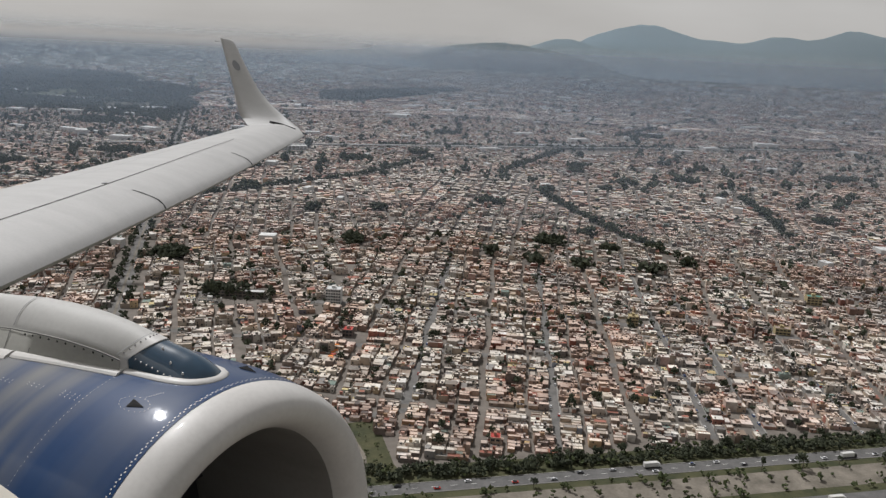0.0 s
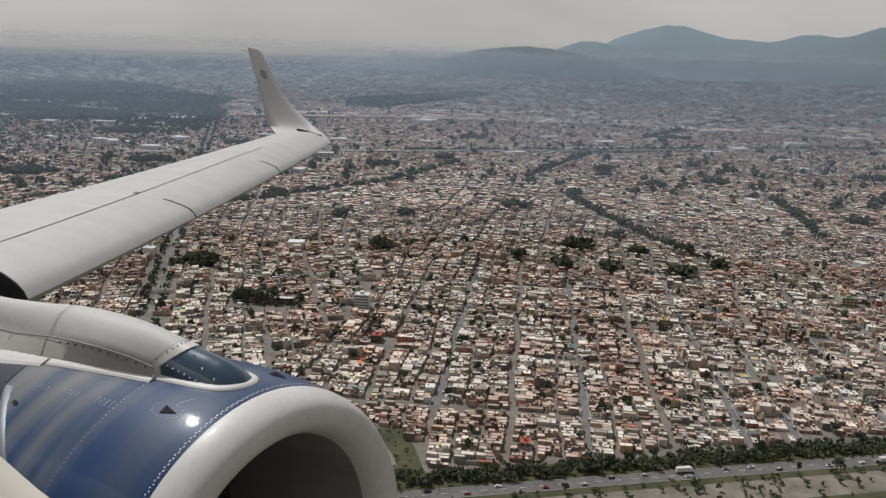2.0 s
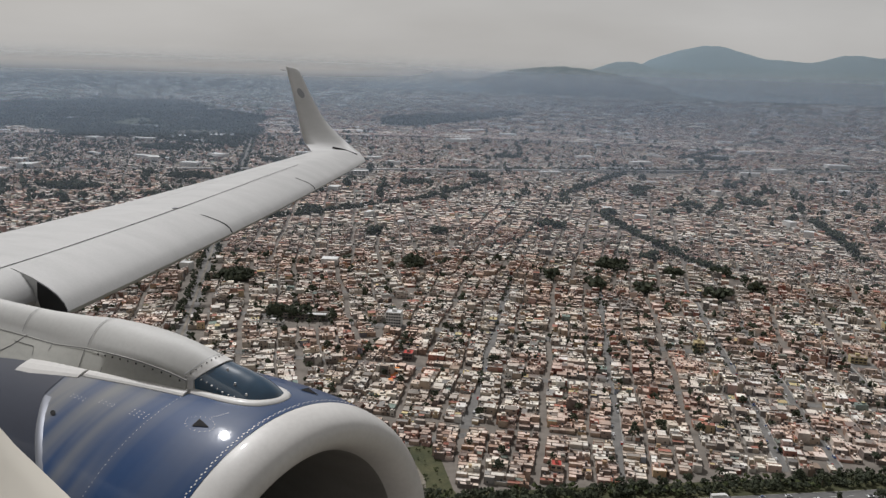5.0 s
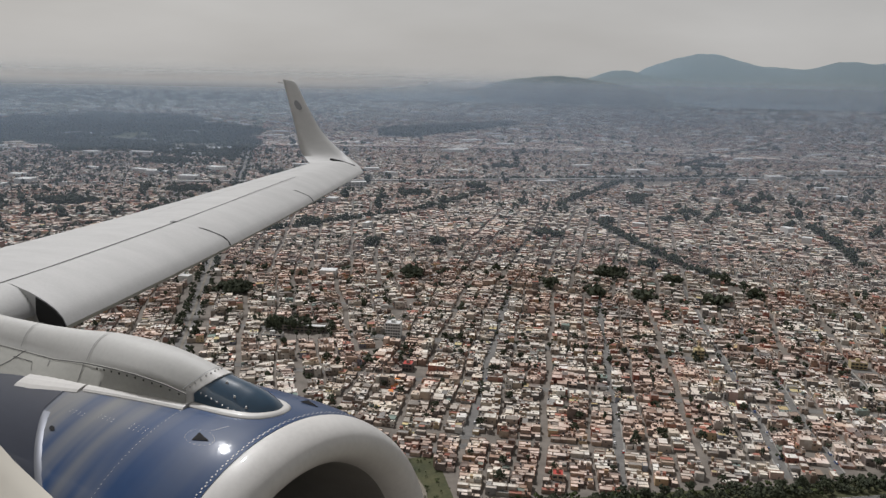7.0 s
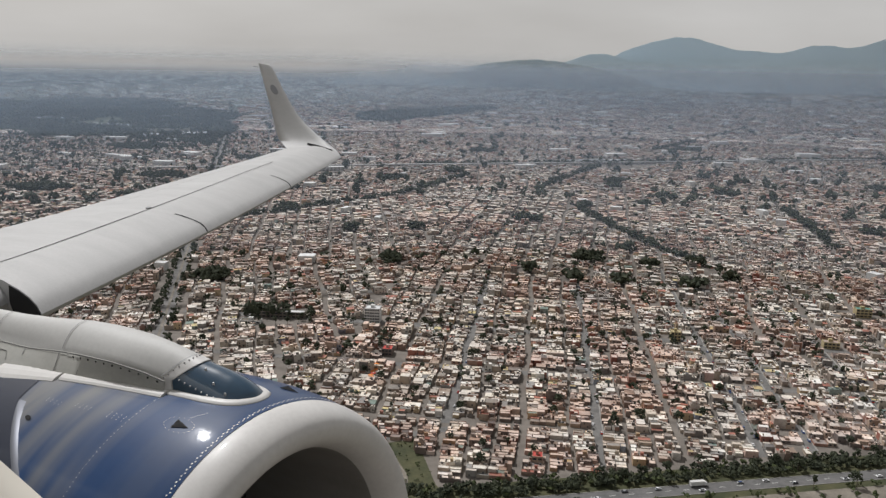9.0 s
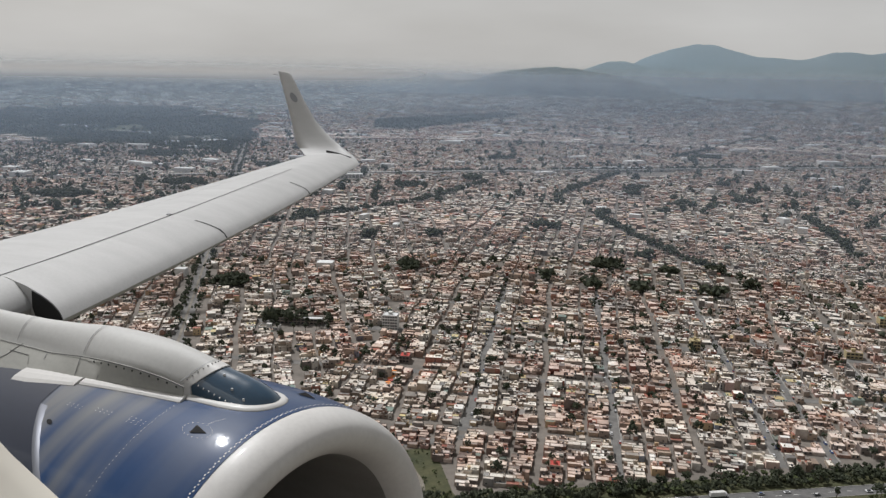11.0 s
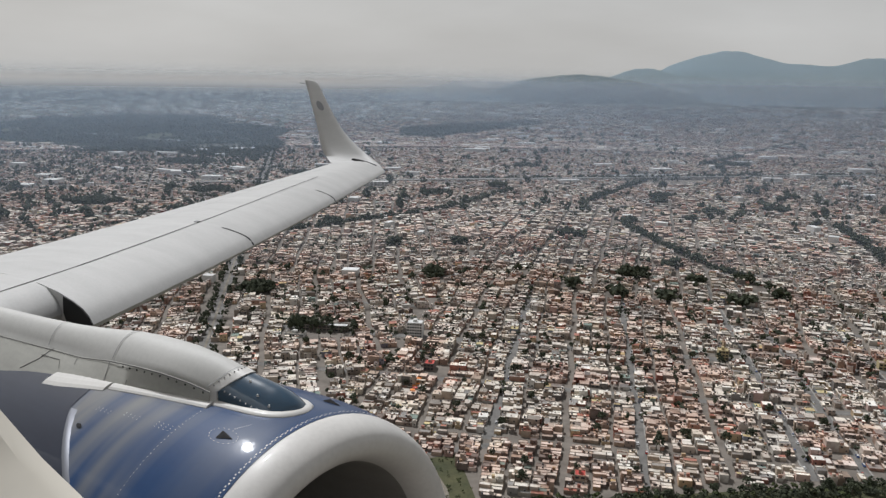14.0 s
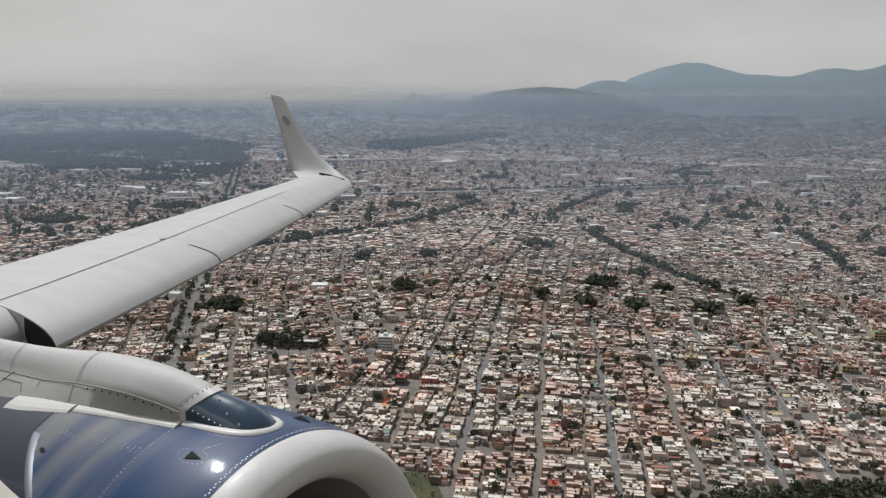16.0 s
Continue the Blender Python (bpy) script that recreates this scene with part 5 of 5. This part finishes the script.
cloud("street_trees", "rows of dark trees along slanting avenues", "trees", px, py, rng.uniform(5, 12.5, len(px)), 13, 31)
s = np.arange(-60, 700, 1.3)
p = np.array([ring(a + rng.uniform(-2, 2), 15.5 + rng.uniform(-7, 7)) for a in s])
cloud("belt_trees", "dark continuous belt of trees along the ring road", "trees", p[:, 0], p[:, 1], rng.uniform(2.5, 6.0, len(p)), 12, 14)
s = np.arange(-150, 2300, 9.0)
px = np.concatenate([-275 + AV.x * s + o * 0.971 for o in (-9, 9)]) + rng.uniform(-2.5, 2.5, 2 * len(s))
py = np.concatenate([729 + AV.y * s + o * 0.239 for o in (-9, 9)]) + rng.uniform(-2.5, 2.5, 2 * len(s))
keep = rng.random(len(px)) < 0.7
cloud("avenue_trees", "rows of dark trees lining the long avenue", "trees", px[keep], py[keep], rng.uniform(4, 9, keep.sum()), 14, 4)
far_spare = spare[np.argsort(np.hypot(spare[:, 0], spare[:, 1]))][150:]
cloud("yard_trees", "scattered dark trees in yards between the houses", "trees", far_spare[:, 0] + rng.uniform(-9, 9, len(far_spare)), far_spare[:, 1] + rng.uniform(-14, 14, len(far_spare)), rng.uniform(3, 9, len(far_spare)), 4, 5)
pick = near_lots[rng.integers(0, len(near_lots), 1100)]
gx, gy = axes_of(pick[:, 2])
o = pick[:, 3] * 7.6 + rng.uniform(-0.8, 0.8, len(pick))
cloud("garden_trees", "small dark trees in gardens and along narrow lanes", "trees", pick[:, 0] + gx[:, 0] * o + rng.uniform(-3, 3, len(pick)), pick[:, 1] + gx[:, 1] * o, rng.uniform(2.8, 6.0, len(pick)), 7, 17)
n = 24000
x, y = rng.uniform(-3300, -600, n), 2350 + 3300 * rng.random(n) ** 1.4
wob = np.array([noise.noise(Vector((a / 260, b / 420, 1.7))) for a, b in zip(x, y)])
k = inside(FOREST, x + 120 * wob, y + 160 * wob) & in_view(x, y, 1) & (wob > -0.30)
for cx, cy, rx, ry in GLADES:
    k &= ((x - cx) / rx) ** 2 + ((y - cy) / ry) ** 2 > 0.7 + wob
cloud("forest", "broad dark green wood on the plain", "forest", x[k], y[k], rng.uniform(8, 15, k.sum()) * (1 + np.clip(y[k] - 3000, 0, 1500) / 3000), 4, 6)
n = 90                                     # halls and glasshouses in the glades of the wood
gi = rng.integers(0, len(GLADES), n)
gx = np.array([GLADES[i][0] + GLADES[i][2] * rng.uniform(-0.75, 0.75) for i in gi])
gy = np.array([GLADES[i][1] + GLADES[i][3] * rng.uniform(-0.7, 0.7) for i in gi])
wx, wy, wz, s = warp(gx, gy)
ax, ay = axes_of(np.full(n, -13.0))
v, q, mi = boxes(wx, wy, wz, ax, ay, rng.uniform(6, 22, n) * s, rng.uniform(4, 9, n) * s, rng.uniform(5, 9, n) * s)
tagged(new("glade_halls", quads_mesh("glade_halls", v, q, [WHITE_WALL, WHITE_ROOF], mi)), "pale halls and glasshouses in clearings of the wood", "sheds", kind="stuff")
n = 2600
x, y = rng.uniform(-480, 380, n), rng.uniform(3450, 5150, n)
k = inside(PARK, x, y)
cloud("park_woods", "dark wooded park far off in the city", "forest", x[k], y[k], rng.uniform(14, 24, k.sum()), 6, 7)
n = 2600
r = 1500 + 6500 * rng.random(n) ** 1.3
a = np.radians(rng.uniform(-37, 37, n))
x, y = r * np.sin(a), r * np.cos(a)
lean = rng.random(n) < np.where(a < -0.15, 0.65, 0.45)
cloud("far_trees", "scattered far trees in hazy streets", "trees", x[lean], y[lean], rng.uniform(9, 22, lean.sum()), 6, 8)
n = 4200
s, o = rng.uniform(-250, 620, n), rng.uniform(-120, 24, n)
k = (np.abs(o) > 9) & (np.abs(o + 46) > 9) & (rng.random(n) < np.where((o < -12) & (o > -34), 0.3, 0.8))
p = np.array([ring(a, b) for a, b in zip(s[k], o[k])])
cloud("verge_scrub", "low olive scrub on the road verges", "scrub", p[:, 0], p[:, 1], rng.uniform(1.6, 4.6, len(p)), 5, 9, SCRUB)
n = 700
x, y = rng.uniform(-150, 30, n), rng.uniform(380, 495, n)
k = inside(FIELD, x, y)
cloud("field_scrub", "tufts of scrub in the green field", "scrub", x[k], y[k], rng.uniform(0.8, 2.2, k.sum()), 5, 10, SCRUB)


# ---- the nearest houses, one by one ----
def shell(x0, x1, y0, y1, z0, z1, t=0.2, p=0.7):
    """Walls with a parapet; the roof is a piece of its own."""
    rings = [[(x0, y0, z0), (x1, y0, z0), (x1, y1, z0), (x0, y1, z0)], [(x0, y0, z1), (x1, y0, z1), (x1, y1, z1), (x0, y1, z1)],
             [(x0 + t, y0 + t, z1), (x1 - t, y0 + t, z1), (x1 - t, y1 - t, z1), (x0 + t, y1 - t, z1)], [(x0 + t, y0 + t, z1 - p), (x1 - t, y0 + t, z1 - p), (x1 - t, y1 - t, z1 - p), (x0 + t, y1 - t, z1 - p)]]
    return loft(rings, True, False)


def tank_mesh():
    rings = [[(r * math.cos(a), r * math.sin(a), z) for a in np.linspace(0, 5.5, 9)] for r, z in ((0.55, 0), (0.58, 0.5), (0.55, 1.05), (0.35, 1.25), (0.16, 1.3))]
    return mesh_of("water_tank", *loft(rings), [TANK], smooth=True)


TANK_MESH = tank_mesh()
HOUSE_LABELS = ["low concrete house with a flat roof and parapet", "two-storey plastered house with a roof room", "plastered town house with a water tank on its flat roof"]


def house(seed):
    """A plastered house built on piece by piece: walls, sunken flat roofs, roof rooms, openings, tank. The street is at +x."""
    r = random.Random(seed)
    levels = r.choice([1, 1, 1, 1, 2])
    t = tagged(new("house"), HOUSE_LABELS[min(levels - 1, 2)], "house", "houses of the near quarter")
    cut = r.uniform(3.0, 5.0)
    pieces = []
    for w0, w1 in ((0, cut), (cut + 0.003, 7.95)):
        e1 = r.choice([0.0, 0.0, r.uniform(0.0, 2.2)])
        for k in range(4):
            e0 = e1 + ((r.uniform(1.2, 3.0) if r.random() < 0.28 else r.uniform(0.02, 0.5)) if k else 0)
            e1 = min(e0 + r.uniform(3.8, 9.0), 14.6)
            if e1 - e0 > 1.8 and (k == 0 or r.random() < 0.9):
                pieces.append((k, e0, e1, w0, w1))
    for k, e0, e1, w0, w1 in pieces:
        lv = min(3, max(1, levels + r.choice([-1, 0, 0, 0, 1])))
        x1, x0 = 7.3 - e0, 7.3 - e1
        hy, mid = (w1 - w0) / 2, (w0 + w1) / 2 - 4
        y0, y1, h = mid - hy, mid + hy, lv * 2.3 + r.uniform(0.1, 0.7)
        part("wall", mesh_of("wall", *shell(x0, x1, y0, y1, 0, h, 0.16, 0.3), [WALL_ONE]), t)
        part("roof", mesh_of("roof", *box(x0 + 0.15, x1 - 0.15, y0 + 0.15, y1 - 0.15, h - 0.6, h - 0.29), [ROOF_ONE]), t)
        if r.random() < 0.25 and x1 - x0 > 3.6:
            a, b, z = r.uniform(0.7, 1.4), r.uniform(0.5, 1.0), r.uniform(1.4, 2.4)
            ox, oy = r.uniform(x0 + a + 0.25, max(x1 - a - 0.25, x0 + a + 0.26)), r.uniform(y0 + b + 0.25, y1 - b - 0.25)
            part("roof_room", mesh_of("roof_room", *joined(box(ox - a, ox + a, oy - b, oy + b, h - 0.29, h - 0.29 + z), box(ox - a - 0.12, ox + a + 0.12, oy - b - 0.12, oy + b + 0.12, h - 0.29 + z, h - 0.17 + z)), [WALL_ONE]), t)
        if r.random() < 0.2:
            w = part("water_tank", TANK_MESH, t, "black plastic water tank")
            w.location = (r.uniform(x0 + 0.8, x1 - 0.8), r.uniform(y0 + 0.7, y1 - 0.7), h - 0.29)
        if k == 0:
            for fl in range(lv):
                for oy in (mid - 0.45 * hy, mid + 0.45 * hy):
                    if r.random() < 0.65:
                        w, z0 = r.uniform(0.35, 0.6), fl * 2.35 + 0.85
                        z1 = z0 + r.uniform(0.9, 1.15)
                        if fl == 0 and r.random() < 0.5:
                            z0, z1, w = 0.05, 2.2, r.uniform(0.4, 0.65)
                        win = part("window" if z0 > 0.5 else "door", mesh_of("window", *box(x1 - 0.05, x1 + 0.025, oy - w, oy + w, z0, z1), [GLASS_DARK]), t)
                        if z0 > 0.5:
                            part("sill", mesh_of("sill", *box(x1 - 0.02, x1 + 0.12, oy - w - 0.1, oy + w + 0.1, z0 - 0.12, z0 - 0.003), [PAVING]), win)
            if lv > 1 and r.random() < 0.4:
                part("balcony", mesh_of("balcony", *box(x1 + 0.003, x1 + 0.7, y0 + 0.5, y1 - 0.5, 2.3, 2.45), [WALL_ONE]), t)
        for fl in range(lv):
            for ox in ((x0 * 2 + x1) / 3, (x0 + x1 * 2) / 3):
                if r.random() < 0.22:
                    w, z0 = r.uniform(0.3, 0.55), fl * 2.35 + r.uniform(0.7, 1.0)
                    part("window", mesh_of("window", *box(ox - w, ox + w, y0 - 0.025, y0 + 0.05, z0, z0 + r.uniform(0.9, 1.2)), [GLASS_DARK]), t)
    return t


VARIANTS = [house(k) for k in range(20)]
for i, (x, y, deg, side) in enumerate(hero_lots):
    m = pose(x, y, 0, 0, 0, -deg + (180 if side < 0 else 0))
    if i < len(VARIANTS):
        VARIANTS[i].matrix_world = m
    else:
        copy_thing(VARIANTS[int(rng.integers(len(VARIANTS)))], m)


# ---- larger buildings that stand out ----
def block_building(name, label, x, y, deg, w, d, levels, wall_mat, roof_mat, bays, category="building"):
    t = tagged(new(name), label, category)
    h = levels * 3.0 + 0.6
    part("wall", mesh_of("wall", *shell(-w / 2, w / 2, -d / 2, d / 2, 0, h, 0.3, 0.6), [wall_mat]), t)
    part("roof", mesh_of("roof", *box(-w / 2 + 0.29, w / 2 - 0.29, -d / 2 + 0.29, d / 2 - 0.29, h - 1, h - 0.6), [roof_mat]), t)
    part("roof_room", mesh_of("roof_room", *box(-w * 0.15, w * 0.1, -d * 0.1, d * 0.25, h - 0.6, h + 2.0), [wall_mat]), t)
    step = w / bays
    win = mesh_of("window", *box(-step * 0.36, step * 0.36, -0.05, 0.03, 0, 1.5), [GLASS_DARK])
    for lv in range(levels):
        for b in range(bays):
            k = part("window", win, t)
            k.location = (-w / 2 + step * (b + 0.5), -d / 2 - 0.02, lv * 3.0 + 1.0)
    t.matrix_world = pose(x, y, 0, 0, 0, deg)
    return t


block_building("office_block", "white five-storey block with bands of dark windows", -66, 732, -5, 15, 12, 5, WHITE_WALL, WHITE_ROOF, 6)
block_building("yellow_house", "tall bright yellow rendered house", 227, 694, -8, 9, 9, 3, YELLOW_WALL, YELLOW_WALL, 3)
block_building("yellow_house", "bright yellow rendered building with green trim", 452, 778, -8, 16, 9, 3, YELLOW_WALL, GREEN_SHEET, 4)
block_building("yellow_house", "yellow rendered building with a flat pale roof", 370, 681, -12, 14, 9, 2, YELLOW_WALL, ROOF_ONE, 4)
block_building("school", "long low school with a pale roof and courtyard", -162, 742, -3, 52, 9, 2, YARD, WHITE_ROOF, 12)
block_building("school_wing", "low pale school hall beside a yard", -186, 722, -3, 20, 10, 1, WHITE_WALL, EARTH, 5)
block_building("store_hall", "large white warehouse hall with a sheet roof", -285, 1866, 14, 92, 26, 3, WHITE_WALL, WHITE_ROOF, 10)
block_building("store_hall", "long pale yellow hall beside the elevated road", 440, 2150, 14, 190, 16, 2, WHITE_WALL, WHITE_ROOF, 16)
block_building("red_roofed_house", "house with a bright red sheet roof", -45, 644, -7, 9, 11, 2, WALL_ONE, RED_SHEET, 3)
block_building("red_roofed_house", "small house with a dark red roof", 66, 430 + 24, -7, 7, 8, 2, WALL_ONE, RED_SHEET, 2)
for i in range(9):
    t = tagged(new("market_awning"), "bright orange and red cloth awning over a market stall", "awning", "awnings of the street market")
    v, f = box(-2, 2, -1.6, 1.6, 2.7, 2.76)
    v = [(x, y, z + 0.22 * (x + 2) / 4) for x, y, z in v]
    part("cloth", mesh_of("cloth", v, f, [ORANGE_CLOTH if i % 3 else RED_SHEET]), t)
    for px0, py0 in ((-1.9, -1.5), (1.9, -1.5), (1.9, 1.5), (-1.9, 1.5)):
        part("pole", mesh_of("pole", *box(px0 - 0.04, px0 + 0.04, py0 - 0.04, py0 + 0.04, 0, 2.72), [BARE_METAL]), t)
    p = along(0, 62 + i * 4.2, 64 + i * 4.2, -72)[0]
    t.matrix_world = pose(p[0] + (i % 2) * 1.2, p[1], 0.1, 0, 0, -7.5)

# ---- vehicles ----
def car():
    t = tagged(new("car"), "small parked car on a street", "car", "cars on the streets")
    prof = [(-2.1, 0.35), (-2.15, 0.75), (-1.9, 0.92), (-1.0, 0.97), (0.95, 0.97), (1.95, 0.85), (2.12, 0.6), (2.1, 0.35)]
    v, f = loft([[(x, y, z) for x, z in prof] for y in (-0.85, -0.8, 0.8, 0.85)])
    part("body", mesh_of("body", v, f, [CAR_PAINT]), t)
    v, f = loft([[(-1.55 + k * 0.35, -0.74 + k * 0.12, 0.96 + 0.46 * k), (1.05 - k * 0.55, -0.74 + k * 0.12, 0.96 + 0.46 * k), (1.05 - k * 0.55, 0.74 - k * 0.12, 0.96 + 0.46 * k), (-1.55 + k * 0.35, 0.74 - k * 0.12, 0.96 + 0.46 * k)] for k in (0, 1)])
    part("glass", mesh_of("glass", v, f, [GLASS_DARK]), t)
    part("roof_panel", mesh_of("roof_panel", *box(-1.15, 0.45, -0.6, 0.6, 1.421, 1.45), [CAR_PAINT]), t)
    wheel = mesh_of("wheel", *loft([[(0.32 * math.cos(a), y, 0.32 + 0.32 * math.sin(a)) for a in np.linspace(0, 5.5, 9)] for y in (-0.1, 0.1)]), [RUBBER])
    for x in (-1.3, 1.3):
        for y in (-0.78, 0.78):
            k = part("wheel", wheel, t)
            k.location = (x, y, 0)
    return t


def truck():
    t = tagged(new("truck"), "white box truck on the ring road", "truck", "trucks on the ring road")
    part("cargo_box", mesh_of("cargo_box", *box(-6.0, 3.4, -1.25, 1.25, 1.0, 3.7), [WHITE_WALL]), t)
    v, f = loft([[(3.6, y, 0.6), (3.6, y, 2.9), (4.6, y, 2.9), (5.4, y, 1.9), (5.5, y, 0.6)] for y in (-1.15, 1.15)])
    part("cab", mesh_of("cab", v, f, [CAR_PAINT]), t)
    part("chassis", mesh_of("chassis", *box(-5.9, 5.2, -0.5, 0.5, 0.6, 0.99), [RUBBER]), t)
    wheel = mesh_of("truck_wheel", *loft([[(0.5 * math.cos(a), y, 0.5 + 0.5 * math.sin(a)) for a in np.linspace(0, 5.5, 9)] for y in (-0.15, 0.15)]), [RUBBER])
    for x in (-4.8, -3.5, 4.3):
        for y in (-1.05, 1.05):
            k = part("wheel", wheel, t)
            k.location = (x, y, 0)
    return t


first_car = car()
spots = []
for s in np.arange(-40, 420, 23.0):
    spots.append((*ring(s + rng.uniform(-8, 8), 2.5 * rng.choice([-1, 1])), 9.8, 0.16))
for v0 in (0, 108, 216, 252, 324):
    for u in np.arange(2, 420, 13.0):
        if rng.random() < 0.7:
            p = along(0, u, u + 1, v0 + rng.choice([-2.6, 2.6]))[0]
            spots.append((*p, 82.5, 0.14))
for i, (x, y, deg, z) in enumerate(spots):
    m = pose(x, y, z, 0, 0, deg)
    if i:
        copy_thing(first_car, m)
    else:
        first_car.matrix_world = m
first_truck = truck()
first_truck.matrix_world = pose(*ring(120, 3), 0.16, 0, 0, 9.8)
for s, o in ((260, -3), (330, -44), (215, -48), (60, -44)):
    copy_thing(first_truck, pose(*ring(s, o), 0.16, 0, 0, 9.8))
